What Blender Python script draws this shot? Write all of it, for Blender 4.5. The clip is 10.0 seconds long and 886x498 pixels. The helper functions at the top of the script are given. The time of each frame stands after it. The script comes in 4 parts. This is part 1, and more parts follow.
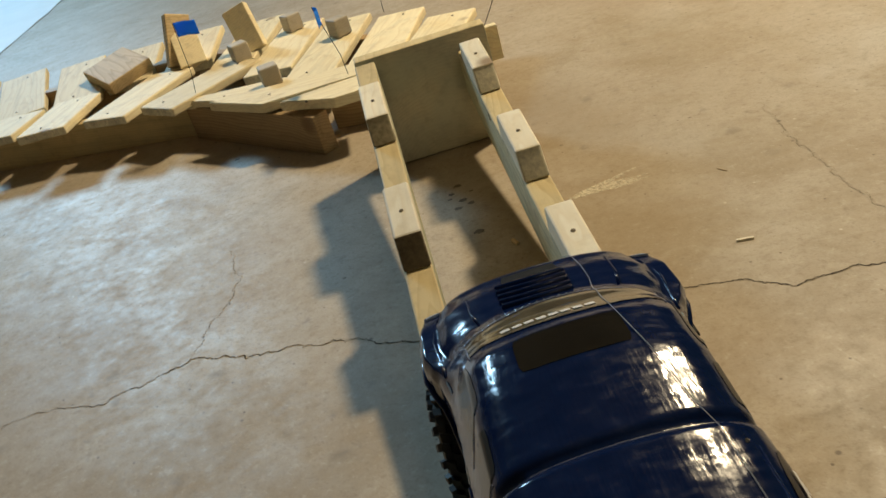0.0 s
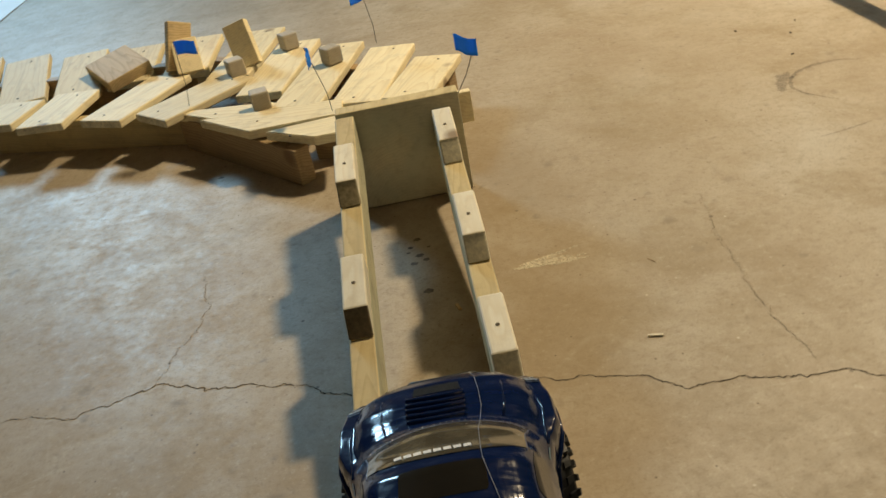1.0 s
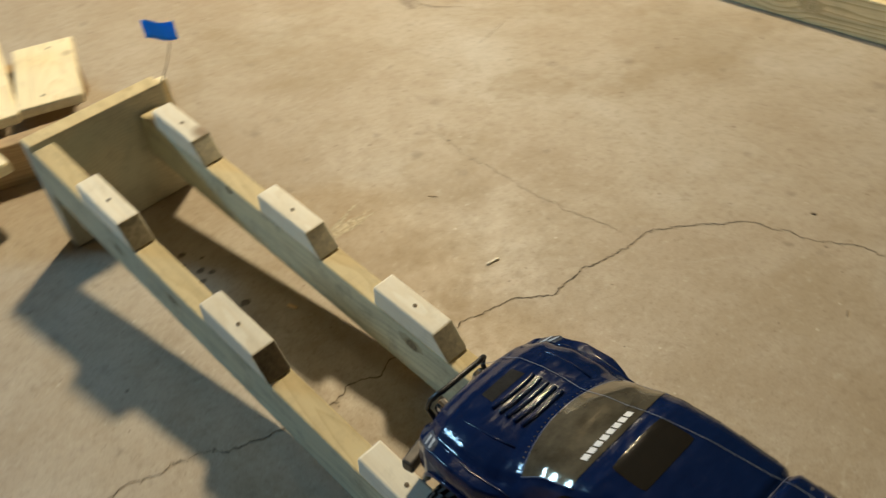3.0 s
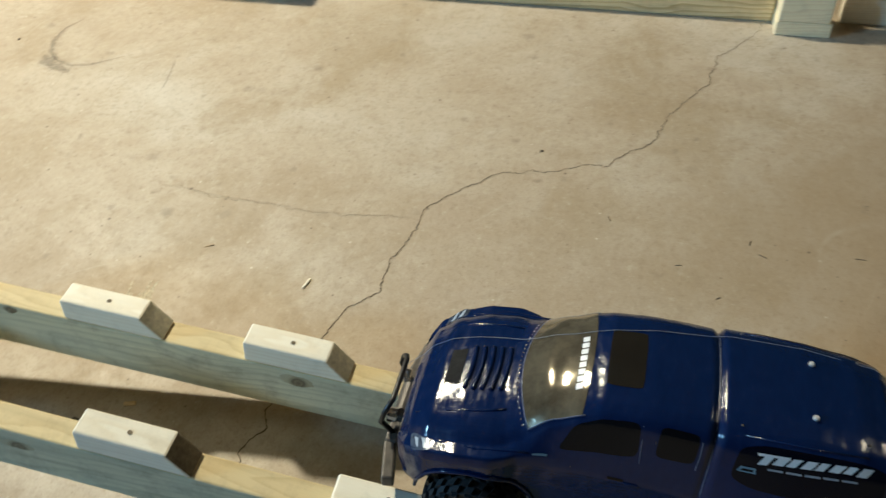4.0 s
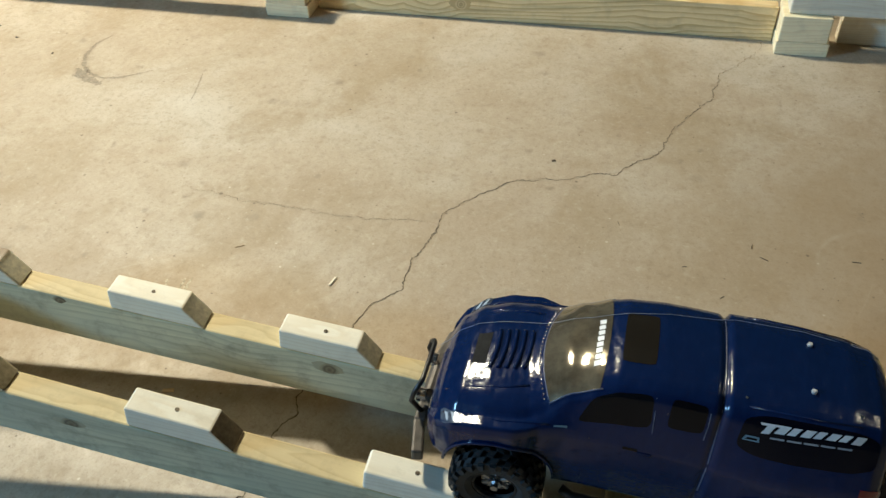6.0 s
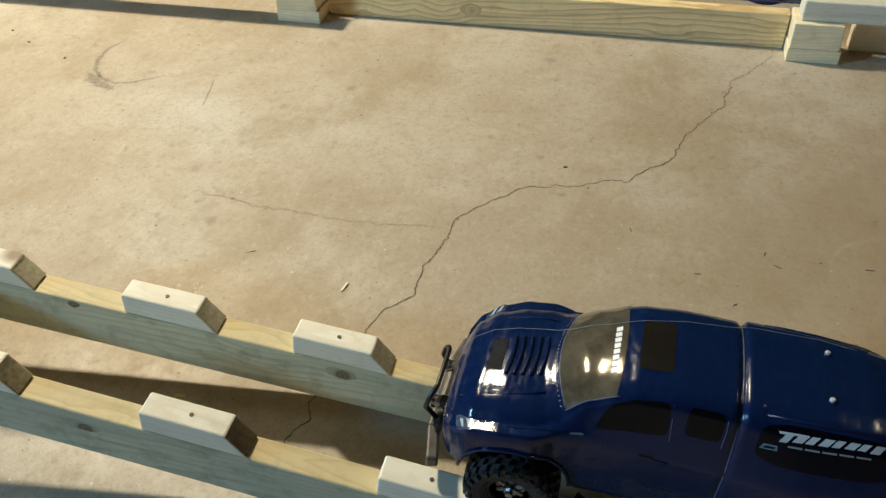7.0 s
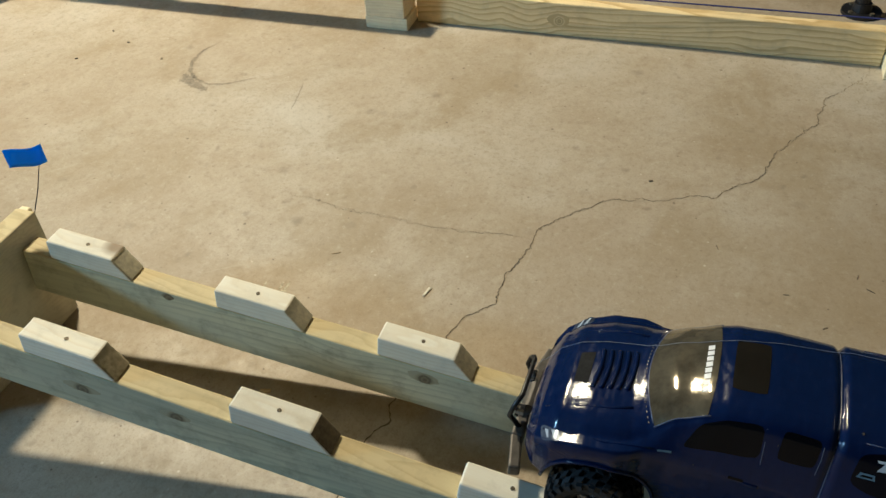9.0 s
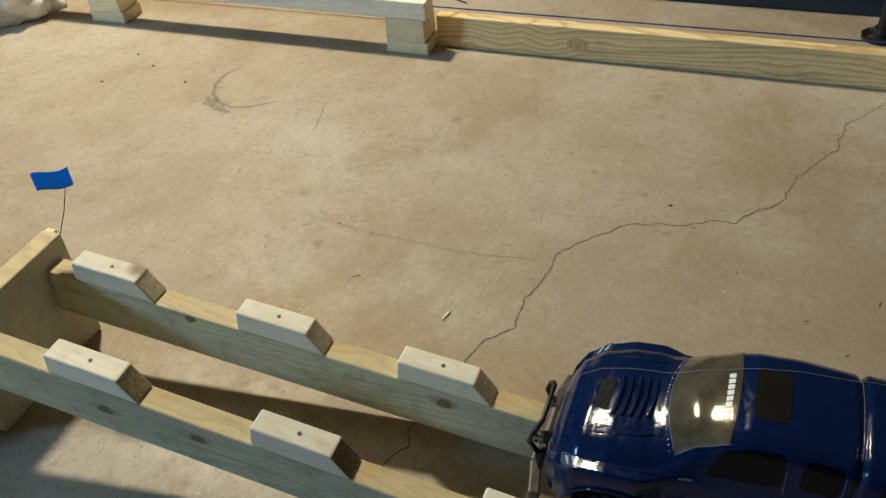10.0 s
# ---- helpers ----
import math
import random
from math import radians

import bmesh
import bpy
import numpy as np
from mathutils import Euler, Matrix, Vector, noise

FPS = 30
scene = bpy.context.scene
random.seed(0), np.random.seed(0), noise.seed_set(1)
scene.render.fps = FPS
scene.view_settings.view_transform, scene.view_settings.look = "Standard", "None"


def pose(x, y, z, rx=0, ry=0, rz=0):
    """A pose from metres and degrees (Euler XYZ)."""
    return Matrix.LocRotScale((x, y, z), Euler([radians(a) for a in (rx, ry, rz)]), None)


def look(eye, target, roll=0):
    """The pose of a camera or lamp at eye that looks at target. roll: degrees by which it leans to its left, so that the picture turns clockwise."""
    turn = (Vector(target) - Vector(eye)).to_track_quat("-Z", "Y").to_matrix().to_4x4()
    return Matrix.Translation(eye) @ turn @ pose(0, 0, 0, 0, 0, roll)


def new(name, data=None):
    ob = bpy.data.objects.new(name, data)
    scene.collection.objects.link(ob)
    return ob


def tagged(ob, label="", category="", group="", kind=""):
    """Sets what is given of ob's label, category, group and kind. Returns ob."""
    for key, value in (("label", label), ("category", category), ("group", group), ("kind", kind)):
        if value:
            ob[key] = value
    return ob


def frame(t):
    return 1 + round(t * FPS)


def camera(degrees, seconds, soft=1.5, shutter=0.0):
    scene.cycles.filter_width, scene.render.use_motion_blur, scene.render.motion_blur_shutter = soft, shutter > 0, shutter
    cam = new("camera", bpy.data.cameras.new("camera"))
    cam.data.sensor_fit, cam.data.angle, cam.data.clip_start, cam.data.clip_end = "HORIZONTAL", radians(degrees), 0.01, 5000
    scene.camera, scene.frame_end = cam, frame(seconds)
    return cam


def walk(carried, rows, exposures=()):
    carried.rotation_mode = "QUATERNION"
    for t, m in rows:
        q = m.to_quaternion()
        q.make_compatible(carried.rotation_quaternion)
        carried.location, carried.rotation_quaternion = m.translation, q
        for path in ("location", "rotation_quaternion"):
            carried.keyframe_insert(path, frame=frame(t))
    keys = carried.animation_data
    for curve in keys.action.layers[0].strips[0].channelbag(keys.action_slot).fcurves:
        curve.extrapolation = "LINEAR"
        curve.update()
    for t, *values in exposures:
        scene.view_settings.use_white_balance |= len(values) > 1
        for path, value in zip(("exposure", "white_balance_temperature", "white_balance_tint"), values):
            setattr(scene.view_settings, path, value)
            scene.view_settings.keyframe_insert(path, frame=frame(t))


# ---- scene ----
cam = camera(54.8, 10.0, soft=1.4, shutter=0.5)
PATH = [
    (0, (-0.058, -1.524, 0.658), (-0.058, 0.224, -0.314), -17.3),
    (0.5, (-0.029, -1.543, 0.691), (-0.014, 0.186, -0.314), -15.0),
    (1, (0.036, -1.584, 0.837), (0.048, 0.131, -0.192), -11.2),
    (1.5, (0.005, -1.621, 0.911), (0.011, -0.078, -0.361), -7.9),
    (2, (-0.095, -1.557, 0.925), (0.157, -0.099, -0.42), -7.7),
    (2.5, (-0.253, -1.452, 0.987), (0.375, -0.132, -0.378), -7.2),
    (2.7, (-0.313, -1.398, 0.967), (0.44, -0.122, -0.376), -7.1),
    (4, (-0.583, -1.046, 1.015), (0.825, -0.678, -0.356), -3.1),
    (4.5, (-0.615, -1.039, 1.038), (0.819, -0.733, -0.321), -2.6),
    (5, (-0.645, -1.044, 1.032), (0.791, -0.742, -0.327), -2.5),
    (5.5, (-0.659, -1.045, 1.036), (0.779, -0.736, -0.32), -2.5),
    (6, (-0.676, -1.033, 1.044), (0.769, -0.659, -0.287), -2.6),
    (7.5, (-0.68, -1.017, 1.045), (0.775, -0.62, -0.268), -2.6),
    (8, (-0.69, -1.008, 1.046), (0.743, -0.544, -0.27), -3.5),
    (8.5, (-0.693, -0.992, 1.041), (0.727, -0.484, -0.273), -3.6),
    (9, (-0.691, -0.991, 1.051), (0.73, -0.455, -0.25), -4.0),
    (9.5, (-0.69, -0.989, 1.057), (0.741, -0.429, -0.223), -4.3),
    (10, (-0.693, -0.987, 1.061), (0.745, -0.406, -0.203), -4.5),
]
EXPOSURE = [(0, -0.12, 7200, 10), (0.5, -0.17, 7350, 10), (1, -0.22, 7400, 10), (1.5, -0.27, 7400, 10), (2, -0.03, 7100, 9), (2.5, -0.03, 7100, 10), (4, 0.46, 5880, 5), (5.5, 0.53, 5860, 5), (7.5, 0.33, 6150, 6), (8.5, 0.28, 6150, 6), (10, -0.05, 6150, 6)]
walk(cam, [(t, look(eye, target, roll)) for t, eye, target, roll in PATH], EXPOSURE)


# ---- light ----
world = bpy.data.worlds.new("world")
scene.world = world
world.use_nodes = True
world.node_tree.nodes["Background"].inputs[0].default_value = (0.55, 0.65, 0.8, 1)
world.node_tree.nodes["Background"].inputs[1].default_value = 0.3


def area_lamp(name, eye, target, size, size_y, power, colour):
    data = bpy.data.lights.new(name, "AREA")
    data.shape, data.size, data.size_y, data.energy, data.color = "RECTANGLE", size, size_y, power, colour
    ob = new(name, data)
    ob.matrix_world = look(eye, target)
    return ob


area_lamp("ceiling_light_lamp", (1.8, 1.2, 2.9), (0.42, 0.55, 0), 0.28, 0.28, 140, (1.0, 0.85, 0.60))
# unseen warm fill lamp added to brighten faces turned towards the camera
area_lamp("rear_fill_lamp", (0.7, -3.7, 3.3), (0.1, 0.0, 0), 0.32, 0.32, 9, (1.0, 0.83, 0.57))
# area lamp for the cool light; its source is unseen
area_lamp("north_cool_lamp", (-3.4, 6.94, 3.55), (-0.9, 0.3, 0), 1.5, 0.9, 395, (0.35, 0.67, 1.0))


# ---- materials ----
def nodes_of(name):
    m = bpy.data.materials.new(name)
    m.use_nodes = True
    t = m.node_tree
    return m, t, t.nodes, t.links, t.nodes["Principled BSDF"]


def node(t, kind, **values):
    n = t.nodes.new(kind)
    for key, value in values.items():
        if isinstance(value, bpy.types.NodeSocket):
            t.links.new(value, n.inputs[key])
        else:
            n.inputs[key].default_value = value
    return n


def ramp(t, fac, stops):
    n = t.nodes.new("ShaderNodeValToRGB")
    t.links.new(fac, n.inputs[0])
    e = n.color_ramp.elements
    while len(e) < len(stops):
        e.new(0.5)
    for slot, (at, c) in zip(e, stops):
        slot.position, slot.color = at, (*c, 1) if len(c) == 3 else c
    return n.outputs[0]


def grey(v):
    return (v, v, v)


def mix(t, fac, a, b, how="MIX"):
    n = t.nodes.new("ShaderNodeMix")
    n.data_type, n.blend_type = "RGBA", how
    for slot, value in ((0, fac), (6, a), (7, b)):
        if isinstance(value, bpy.types.NodeSocket):
            t.links.new(value, n.inputs[slot])
        else:
            n.inputs[slot].default_value = value if slot == 0 else (*value, 1)
    return n.outputs[2]


def plain(name, colour, rough=0.5, metal=0.0, grain=0.15, scale=60, bump=0.1, coat=0.0):
    m, t, n, l, b = nodes_of(name)
    tc = n.new("ShaderNodeTexCoord").outputs["Object"]
    fine = node(t, "ShaderNodeTexNoise", Vector=tc, Scale=scale, Detail=6.0, Roughness=0.65).outputs[0]
    broad = node(t, "ShaderNodeTexNoise", Vector=tc, Scale=scale / 8, Detail=3.0).outputs[0]
    f = mix(t, 0.5, fine, broad)
    dark = tuple(c * (1 - grain * 1.6) for c in colour)
    light = tuple(min(1, c * (1 + grain)) for c in colour)
    l.new(ramp(t, f, [(0.3, dark), (0.7, light)]), b.inputs["Base Color"])
    b.inputs["Roughness"].default_value, b.inputs["Metallic"].default_value = rough, metal
    b.inputs["Coat Weight"].default_value = coat
    bp = node(t, "ShaderNodeBump", Height=fine, Strength=bump, Distance=0.001).outputs[0]
    l.new(bp, b.inputs["Normal"])
    return m


def wood(name, light, dark, side=None, scale=42, stain=0.25, contrast=0.5, knots=True):
    """Sawn softwood: growth rings round an axis beside the board, knots and blotches; the board runs along its own y."""
    m, t, n, l, b = nodes_of(name)
    tc = n.new("ShaderNodeTexCoord").outputs["Object"]
    rnd = n.new("ShaderNodeObjectInfo").outputs["Random"]
    a = n.new("ShaderNodeMath"); a.operation = "MULTIPLY_ADD"
    l.new(rnd, a.inputs[0]); a.inputs[1].default_value, a.inputs[2].default_value = 0.09, -0.03
    c = n.new("ShaderNodeMath"); c.operation = "MULTIPLY"
    l.new(rnd, c.inputs[0]); c.inputs[1].default_value = 3.0
    sh = node(t, "ShaderNodeCombineXYZ", X=a.outputs[0], Y=c.outputs[0], Z=0.045)
    p = node(t, "ShaderNodeVectorMath"); p.operation = "ADD"
    l.new(tc, p.inputs[0]); l.new(sh.outputs[0], p.inputs[1])
    p = p.outputs[0]
    p = node(t, "ShaderNodeMapping", Vector=p, Rotation=(0.035, 0.0, 0.05)).outputs[0]
    st = node(t, "ShaderNodeMapping", Vector=p, Scale=(1.0, 0.16, 1.0)).outputs[0]
    wob = node(t, "ShaderNodeTexNoise", Vector=st, Scale=14.0, Detail=3.0).outputs["Color"]
    q = node(t, "ShaderNodeVectorMath"); q.operation = "MULTIPLY_ADD"
    l.new(wob, q.inputs[0]); q.inputs[1].default_value = (0.05, 0.0, 0.05); l.new(p, q.inputs[2])
    # knots draw the rings round themselves
    kv = node(t, "ShaderNodeMapping", Vector=p, Scale=(5.0, 5.0, 5.0)).outputs[0]
    vo = node(t, "ShaderNodeTexVoronoi", Vector=kv, Scale=1.0)
    knot = ramp(t, vo.outputs["Distance"], [(0.0, grey(1)), (0.07, grey(0.8)), (0.13, grey(0.0))])
    halo = ramp(t, vo.outputs["Distance"], [(0.0, grey(1)), (0.4, grey(0.0))])
    w = n.new("ShaderNodeTexWave")
    w.wave_type, w.rings_direction, w.wave_profile = "RINGS", "Y", "SAW"
    l.new(q.outputs[0], w.inputs["Vector"])
    w.inputs["Scale"].default_value, w.inputs["Distortion"].default_value = scale, 0.6
    ph = n.new("ShaderNodeMath"); ph.operation = "MULTIPLY"
    l.new(halo, ph.inputs[0]); ph.inputs[1].default_value = 9.0
    l.new(ph.outputs[0], w.inputs["Phase Offset"])
    fib = node(t, "ShaderNodeTexNoise", Vector=node(t, "ShaderNodeMapping", Vector=p, Scale=(1.0, 0.03, 1.0)).outputs[0], Scale=700.0, Detail=3.0).outputs[0]
    blot = node(t, "ShaderNodeTexNoise", Vector=node(t, "ShaderNodeMapping", Vector=p, Scale=(1.0, 0.4, 1.0)).outputs[0], Scale=11.0, Detail=4.0).outputs[0]
    dark = tuple((1 - contrast) * u + contrast * v for u, v in zip(light, dark))
    rings = ramp(t, w.outputs["Fac"], [(0.0, light), (0.55, tuple(0.75 * u + 0.25 * v for u, v in zip(light, dark))), (0.9, dark), (1.0, light)])
    col = mix(t, ramp(t, fib, [(0.35, grey(0)), (0.75, grey(0.35))]), rings, dark)
    if side:
        col = mix(t, ramp(t, blot, [(0.38, grey(0)), (0.62, grey(0.75))]), col, side)
    tone = n.new("ShaderNodeMapRange"); l.new(rnd, tone.inputs[0]); tone.inputs[3].default_value, tone.inputs[4].default_value = 0.88, 1.08
    tv = node(t, "ShaderNodeCombineColor", Red=tone.outputs[0], Green=tone.outputs[0], Blue=tone.outputs[0]).outputs[0]
    col = mix(t, 1.0, col, tv, "MULTIPLY")
    dirt = ramp(t, node(t, "ShaderNodeTexNoise", Vector=p, Scale=24.0, Detail=6.0, Roughness=0.7).outputs[0], [(0.5, grey(0)), (0.78, grey(stain))])
    col = mix(t, dirt, col, (0.16, 0.12, 0.08))
    if knots:
        col = mix(t, knot, col, (0.21, 0.125, 0.06))
    b.inputs["Roughness"].default_value = 0.62
    b.inputs["Specular IOR Level"].default_value = 0.35
    streak = node(t, "ShaderNodeTexNoise", Vector=node(t, "ShaderNodeMapping", Vector=p, Scale=(1.0, 0.05, 1.0)).outputs[0], Scale=60.0, Detail=4.0).outputs[0]
    col = mix(t, ramp(t, streak, [(0.5, grey(0)), (0.75, grey(0.35 * contrast + stain * 0.4))]), col, tuple(0.45 * c for c in dark))
    l.new(col, b.inputs["Base Color"])
    h = mix(t, 0.5, w.outputs["Fac"], fib)
    l.new(node(t, "ShaderNodeBump", Height=h, Strength=0.25, Distance=0.0008).outputs[0], b.inputs["Normal"])
    return m


PINE = wood("pine_plank", (0.92, 0.81, 0.55), (0.72, 0.55, 0.30))
BORDER = wood("grained_border_pine", (0.90, 0.72, 0.41), (0.58, 0.39, 0.16), scale=24, contrast=0.9, knots=False)
GREEN = wood("treated_rail_pine", (0.72, 0.68, 0.48), (0.44, 0.42, 0.28), side=(0.50, 0.51, 0.385), stain=0.6, contrast=0.7, scale=26, knots=False)
RAILTOP = wood("yellow_rail_edge", (0.70, 0.58, 0.33), (0.50, 0.37, 0.18), stain=0.35)
YELLOW = wood("yellow_deck_pine", (0.82, 0.64, 0.30), (0.62, 0.43, 0.17), stain=0.3)
PALE = wood("pale_cleat_pine", (0.88, 0.84, 0.71), (0.74, 0.64, 0.46), stain=0.22)
BROWN = wood("weathered_beam_pine", (0.50, 0.36, 0.20), (0.30, 0.19, 0.10), contrast=0.8)
END = plain("sawn_end_grain", (0.78, 0.73, 0.56), 0.85, scale=160, grain=0.28, bump=0.4)

# darker and olive end grain for two slanted ends on the left rail
DARK_END = plain("dark_end_grain", (0.21, 0.165, 0.10), 0.85, scale=110, grain=0.5, bump=0.5)
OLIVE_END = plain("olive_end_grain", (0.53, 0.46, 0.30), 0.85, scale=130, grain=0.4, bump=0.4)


def concrete():
    """Trowelled slab: cloudy tan, darker worn blotches, speckle, pits, and faint curved trowel and tyre scuffs."""
    m, t, n, l, b = nodes_of("concrete_floor")
    tc = n.new("ShaderNodeTexCoord").outputs["Object"]
    big = node(t, "ShaderNodeTexNoise", Vector=tc, Scale=1.9, Detail=5.0, Roughness=0.62, Distortion=0.5).outputs[0]
    mid = node(t, "ShaderNodeTexNoise", Vector=tc, Scale=9.0, Detail=8.0, Roughness=0.66, Distortion=0.3).outputs[0]
    small = node(t, "ShaderNodeTexNoise", Vector=tc, Scale=48.0, Detail=5.0, Roughness=0.65).outputs[0]
    fine = node(t, "ShaderNodeTexNoise", Vector=tc, Scale=260.0, Detail=4.0, Roughness=0.7).outputs[0]
    col = ramp(t, big, [(0.3, (0.365, 0.285, 0.20)), (0.5, (0.45, 0.38, 0.29)), (0.7, (0.515, 0.465, 0.39))])
    col = mix(t, ramp(t, mid, [(0.42, grey(0.0)), (0.68, grey(0.62))]), col, (0.365, 0.285, 0.19))
    stain = node(t, "ShaderNodeTexNoise", Vector=node(t, "ShaderNodeMapping", Vector=tc, Location=(3.1, 1.7, 0)).outputs[0], Scale=2.6, Detail=6.0, Roughness=0.6, Distortion=0.8).outputs[0]
    col = mix(t, ramp(t, stain, [(0.50, grey(0.0)), (0.64, grey(0.55))]), col, (0.31, 0.235, 0.14))
    col = mix(t, ramp(t, small, [(0.52, grey(0.0)), (0.72, grey(0.42))]), col, (0.27, 0.21, 0.14))
    col = mix(t, ramp(t, small, [(0.26, grey(0.4)), (0.42, grey(0.0))]), col, (0.55, 0.50, 0.40))
    smudge = node(t, "ShaderNodeTexNoise", Vector=node(t, "ShaderNodeMapping", Vector=tc, Location=(9, 4, 0)).outputs[0], Scale=24.0, Detail=7.0, Roughness=0.72, Distortion=0.6).outputs[0]
    col = mix(t, ramp(t, smudge, [(0.60, grey(0.0)), (0.74, grey(0.6))]), col, (0.24, 0.19, 0.135))
    col = mix(t, ramp(t, smudge, [(0.26, grey(0.3)), (0.38, grey(0.0))]), col, (0.52, 0.45, 0.33))
    col = mix(t, ramp(t, fine, [(0.28, grey(0.35)), (0.5, grey(0))]), col, (0.20, 0.16, 0.11))
    grit = node(t, "ShaderNodeTexNoise", Vector=node(t, "ShaderNodeMapping", Vector=tc, Location=(2, 8, 0)).outputs[0], Scale=105.0, Detail=6.0, Roughness=0.75, Distortion=0.4).outputs[0]
    col = mix(t, ramp(t, grit, [(0.54, grey(0.0)), (0.68, grey(0.58))]), col, (0.25, 0.19, 0.125))
    col = mix(t, ramp(t, grit, [(0.29, grey(0.5)), (0.43, grey(0.0))]), col, (0.57, 0.51, 0.40))
    # painted into the floor colour: shade beside the low deck, wood's warm bounce along the rail
    for (x, y), (rx, ry), deep in (((0.58, -1.55), (0.42, 0.48), 0.55), ((0.19, -0.25), (0.15, 0.75), 0.32)):
        away = node(t, "ShaderNodeMapping", Vector=tc, Location=(-0.5 * x / rx, -0.5 * y / ry, 0), Scale=(0.5 / rx, 0.5 / ry, 0)).outputs[0]
        far = n.new("ShaderNodeVectorMath"); far.operation = "LENGTH"
        l.new(away, far.inputs[0])
        ragged = n.new("ShaderNodeMath"); ragged.operation = "MULTIPLY_ADD"
        l.new(stain, ragged.inputs[0]); ragged.inputs[1].default_value = 0.8; l.new(far.outputs["Value"], ragged.inputs[2])
        col = mix(t, ramp(t, ragged.outputs[0], [(0.62, grey(deep)), (0.95, grey(0.0))]), col, (0.285, 0.205, 0.115))
    # pits and specks
    for scale, cut, r in ((8.0, 0.62, 0.04), (21.0, 0.62, 0.085), (55.0, 0.74, 0.13)):
        spots = node(t, "ShaderNodeTexVoronoi", Vector=tc, Scale=scale)
        keep = ramp(t, spots.outputs["Color"], [(cut, grey(0)), (cut + 0.03, grey(1))])
        dot = ramp(t, spots.outputs["Distance"], [(r * 0.5, grey(0.75)), (r, grey(0))])
        col = mix(t, mix(t, 1.0, keep, dot, "MULTIPLY"), col, (0.12, 0.085, 0.055))
    warp = n.new("ShaderNodeVectorMath"); warp.operation = "MULTIPLY_ADD"
    l.new(node(t, "ShaderNodeTexNoise", Vector=tc, Scale=60.0, Detail=4.0).outputs["Color"], warp.inputs[0])
    warp.inputs[1].default_value = (0.03, 0.03, 0.0); l.new(tc, warp.inputs[2])
    for scale, cut, r, deep in ((9.0, 0.42, 0.16, 0.62), (17.0, 0.5, 0.17, 0.6)):
        spots = node(t, "ShaderNodeTexVoronoi", Vector=warp.outputs[0], Scale=scale)
        keep = ramp(t, spots.outputs["Color"], [(cut, grey(0)), (cut + 0.15, grey(1))])
        dot = ramp(t, spots.outputs["Distance"], [(r * 0.2, grey(deep)), (r, grey(0))])
        col = mix(t, mix(t, 1.0, keep, dot, "MULTIPLY"), col, (0.22, 0.18, 0.13))
    flecks = node(t, "ShaderNodeTexVoronoi", Vector=tc, Scale=33.0)
    keep = ramp(t, flecks.outputs["Color"], [(0.78, grey(0)), (0.80, grey(1))])
    dot = ramp(t, flecks.outputs["Distance"], [(0.04, grey(0.8)), (0.10, grey(0))])
    col = mix(t, mix(t, 1.0, keep, dot, "MULTIPLY"), col, (0.62, 0.56, 0.45))
    # scuffs: thin arcs left by trowel and wheels
    scuff = None
    for scale, off in ((1.1, 0.0), (1.6, 7.0)):
        p = node(t, "ShaderNodeMapping", Vector=tc, Location=(off, off * 0.3, 0)).outputs[0]
        lines = node(t, "ShaderNodeTexNoise", Vector=p, Scale=scale, Detail=1.0, Distortion=1.2).outputs[0]
        w = n.new("ShaderNodeMath"); w.operation = "PINGPONG"
        l.new(lines, w.inputs[0]); w.inputs[1].default_value = 0.06
        x = n.new("ShaderNodeMath"); x.operation = "DIVIDE"
        l.new(w.outputs[0], x.inputs[0]); x.inputs[1].default_value = 0.06
        thin = ramp(t, x.outputs[0], [(0.0, grey(1)), (0.05, grey(0))])
        gate = ramp(t, node(t, "ShaderNodeTexNoise", Vector=p, Scale=4.5, Detail=4.0).outputs[0], [(0.50, grey(0)), (0.70, grey(0.22))])
        g = mix(t, 1.0, thin, gate, "MULTIPLY")
        scuff = g if scuff is None else mix(t, 1.0, scuff, g, "ADD")
    col = mix(t, scuff, col, (0.60, 0.55, 0.45))
    l.new(col, b.inputs["Base Color"])
    l.new(ramp(t, mix(t, 0.5, mid, small), [(0.35, grey(0.42)), (0.65, grey(0.64))]), b.inputs["Roughness"])
    b.inputs["Specular IOR Level"].default_value = 0.40
    h = mix(t, 0.6, mix(t, 0.6, mid, small), fine)
    l.new(node(t, "ShaderNodeBump", Height=h, Strength=0.07, Distance=0.002).outputs[0], b.inputs["Normal"])
    return m


CONCRETE = concrete()
CRACK = plain("crack_grit", (0.060, 0.044, 0.030), 0.95, scale=300, grain=0.5)
CHIPPED = plain("chipped_concrete", (0.40, 0.33, 0.23), 0.9, scale=250, grain=0.4)
HAIRLINE = plain("hairline_grit", (0.24, 0.185, 0.13), 0.95, scale=60, grain=0.6)
WALL = plain("unseen_wall_brown", (0.20, 0.16, 0.115), 0.8, scale=8, grain=0.2)
JOIST = plain("unseen_joist_brown", (0.34, 0.25, 0.14), 0.75, scale=8, grain=0.2)
STEEL = plain("screw_steel", (0.16, 0.13, 0.09), 0.62, 0.5)
TAPE = plain("blue_tape", (0.02, 0.34, 1.0), 0.7, scale=90, grain=0.12)
tape_nodes, tape_links = TAPE.node_tree.nodes, TAPE.node_tree.links
seen_through = tape_nodes.new("ShaderNodeBsdfTranslucent")
seen_through.inputs["Color"].default_value = (0.02, 0.40, 1.0, 1)
half = tape_nodes.new("ShaderNodeMixShader")
half.inputs[0].default_value = 0.5
tape_links.new(tape_nodes["Principled BSDF"].outputs[0], half.inputs[1])
tape_links.new(seen_through.outputs[0], half.inputs[2])
tape_links.new(half.outputs[0], tape_nodes["Material Output"].inputs[0])
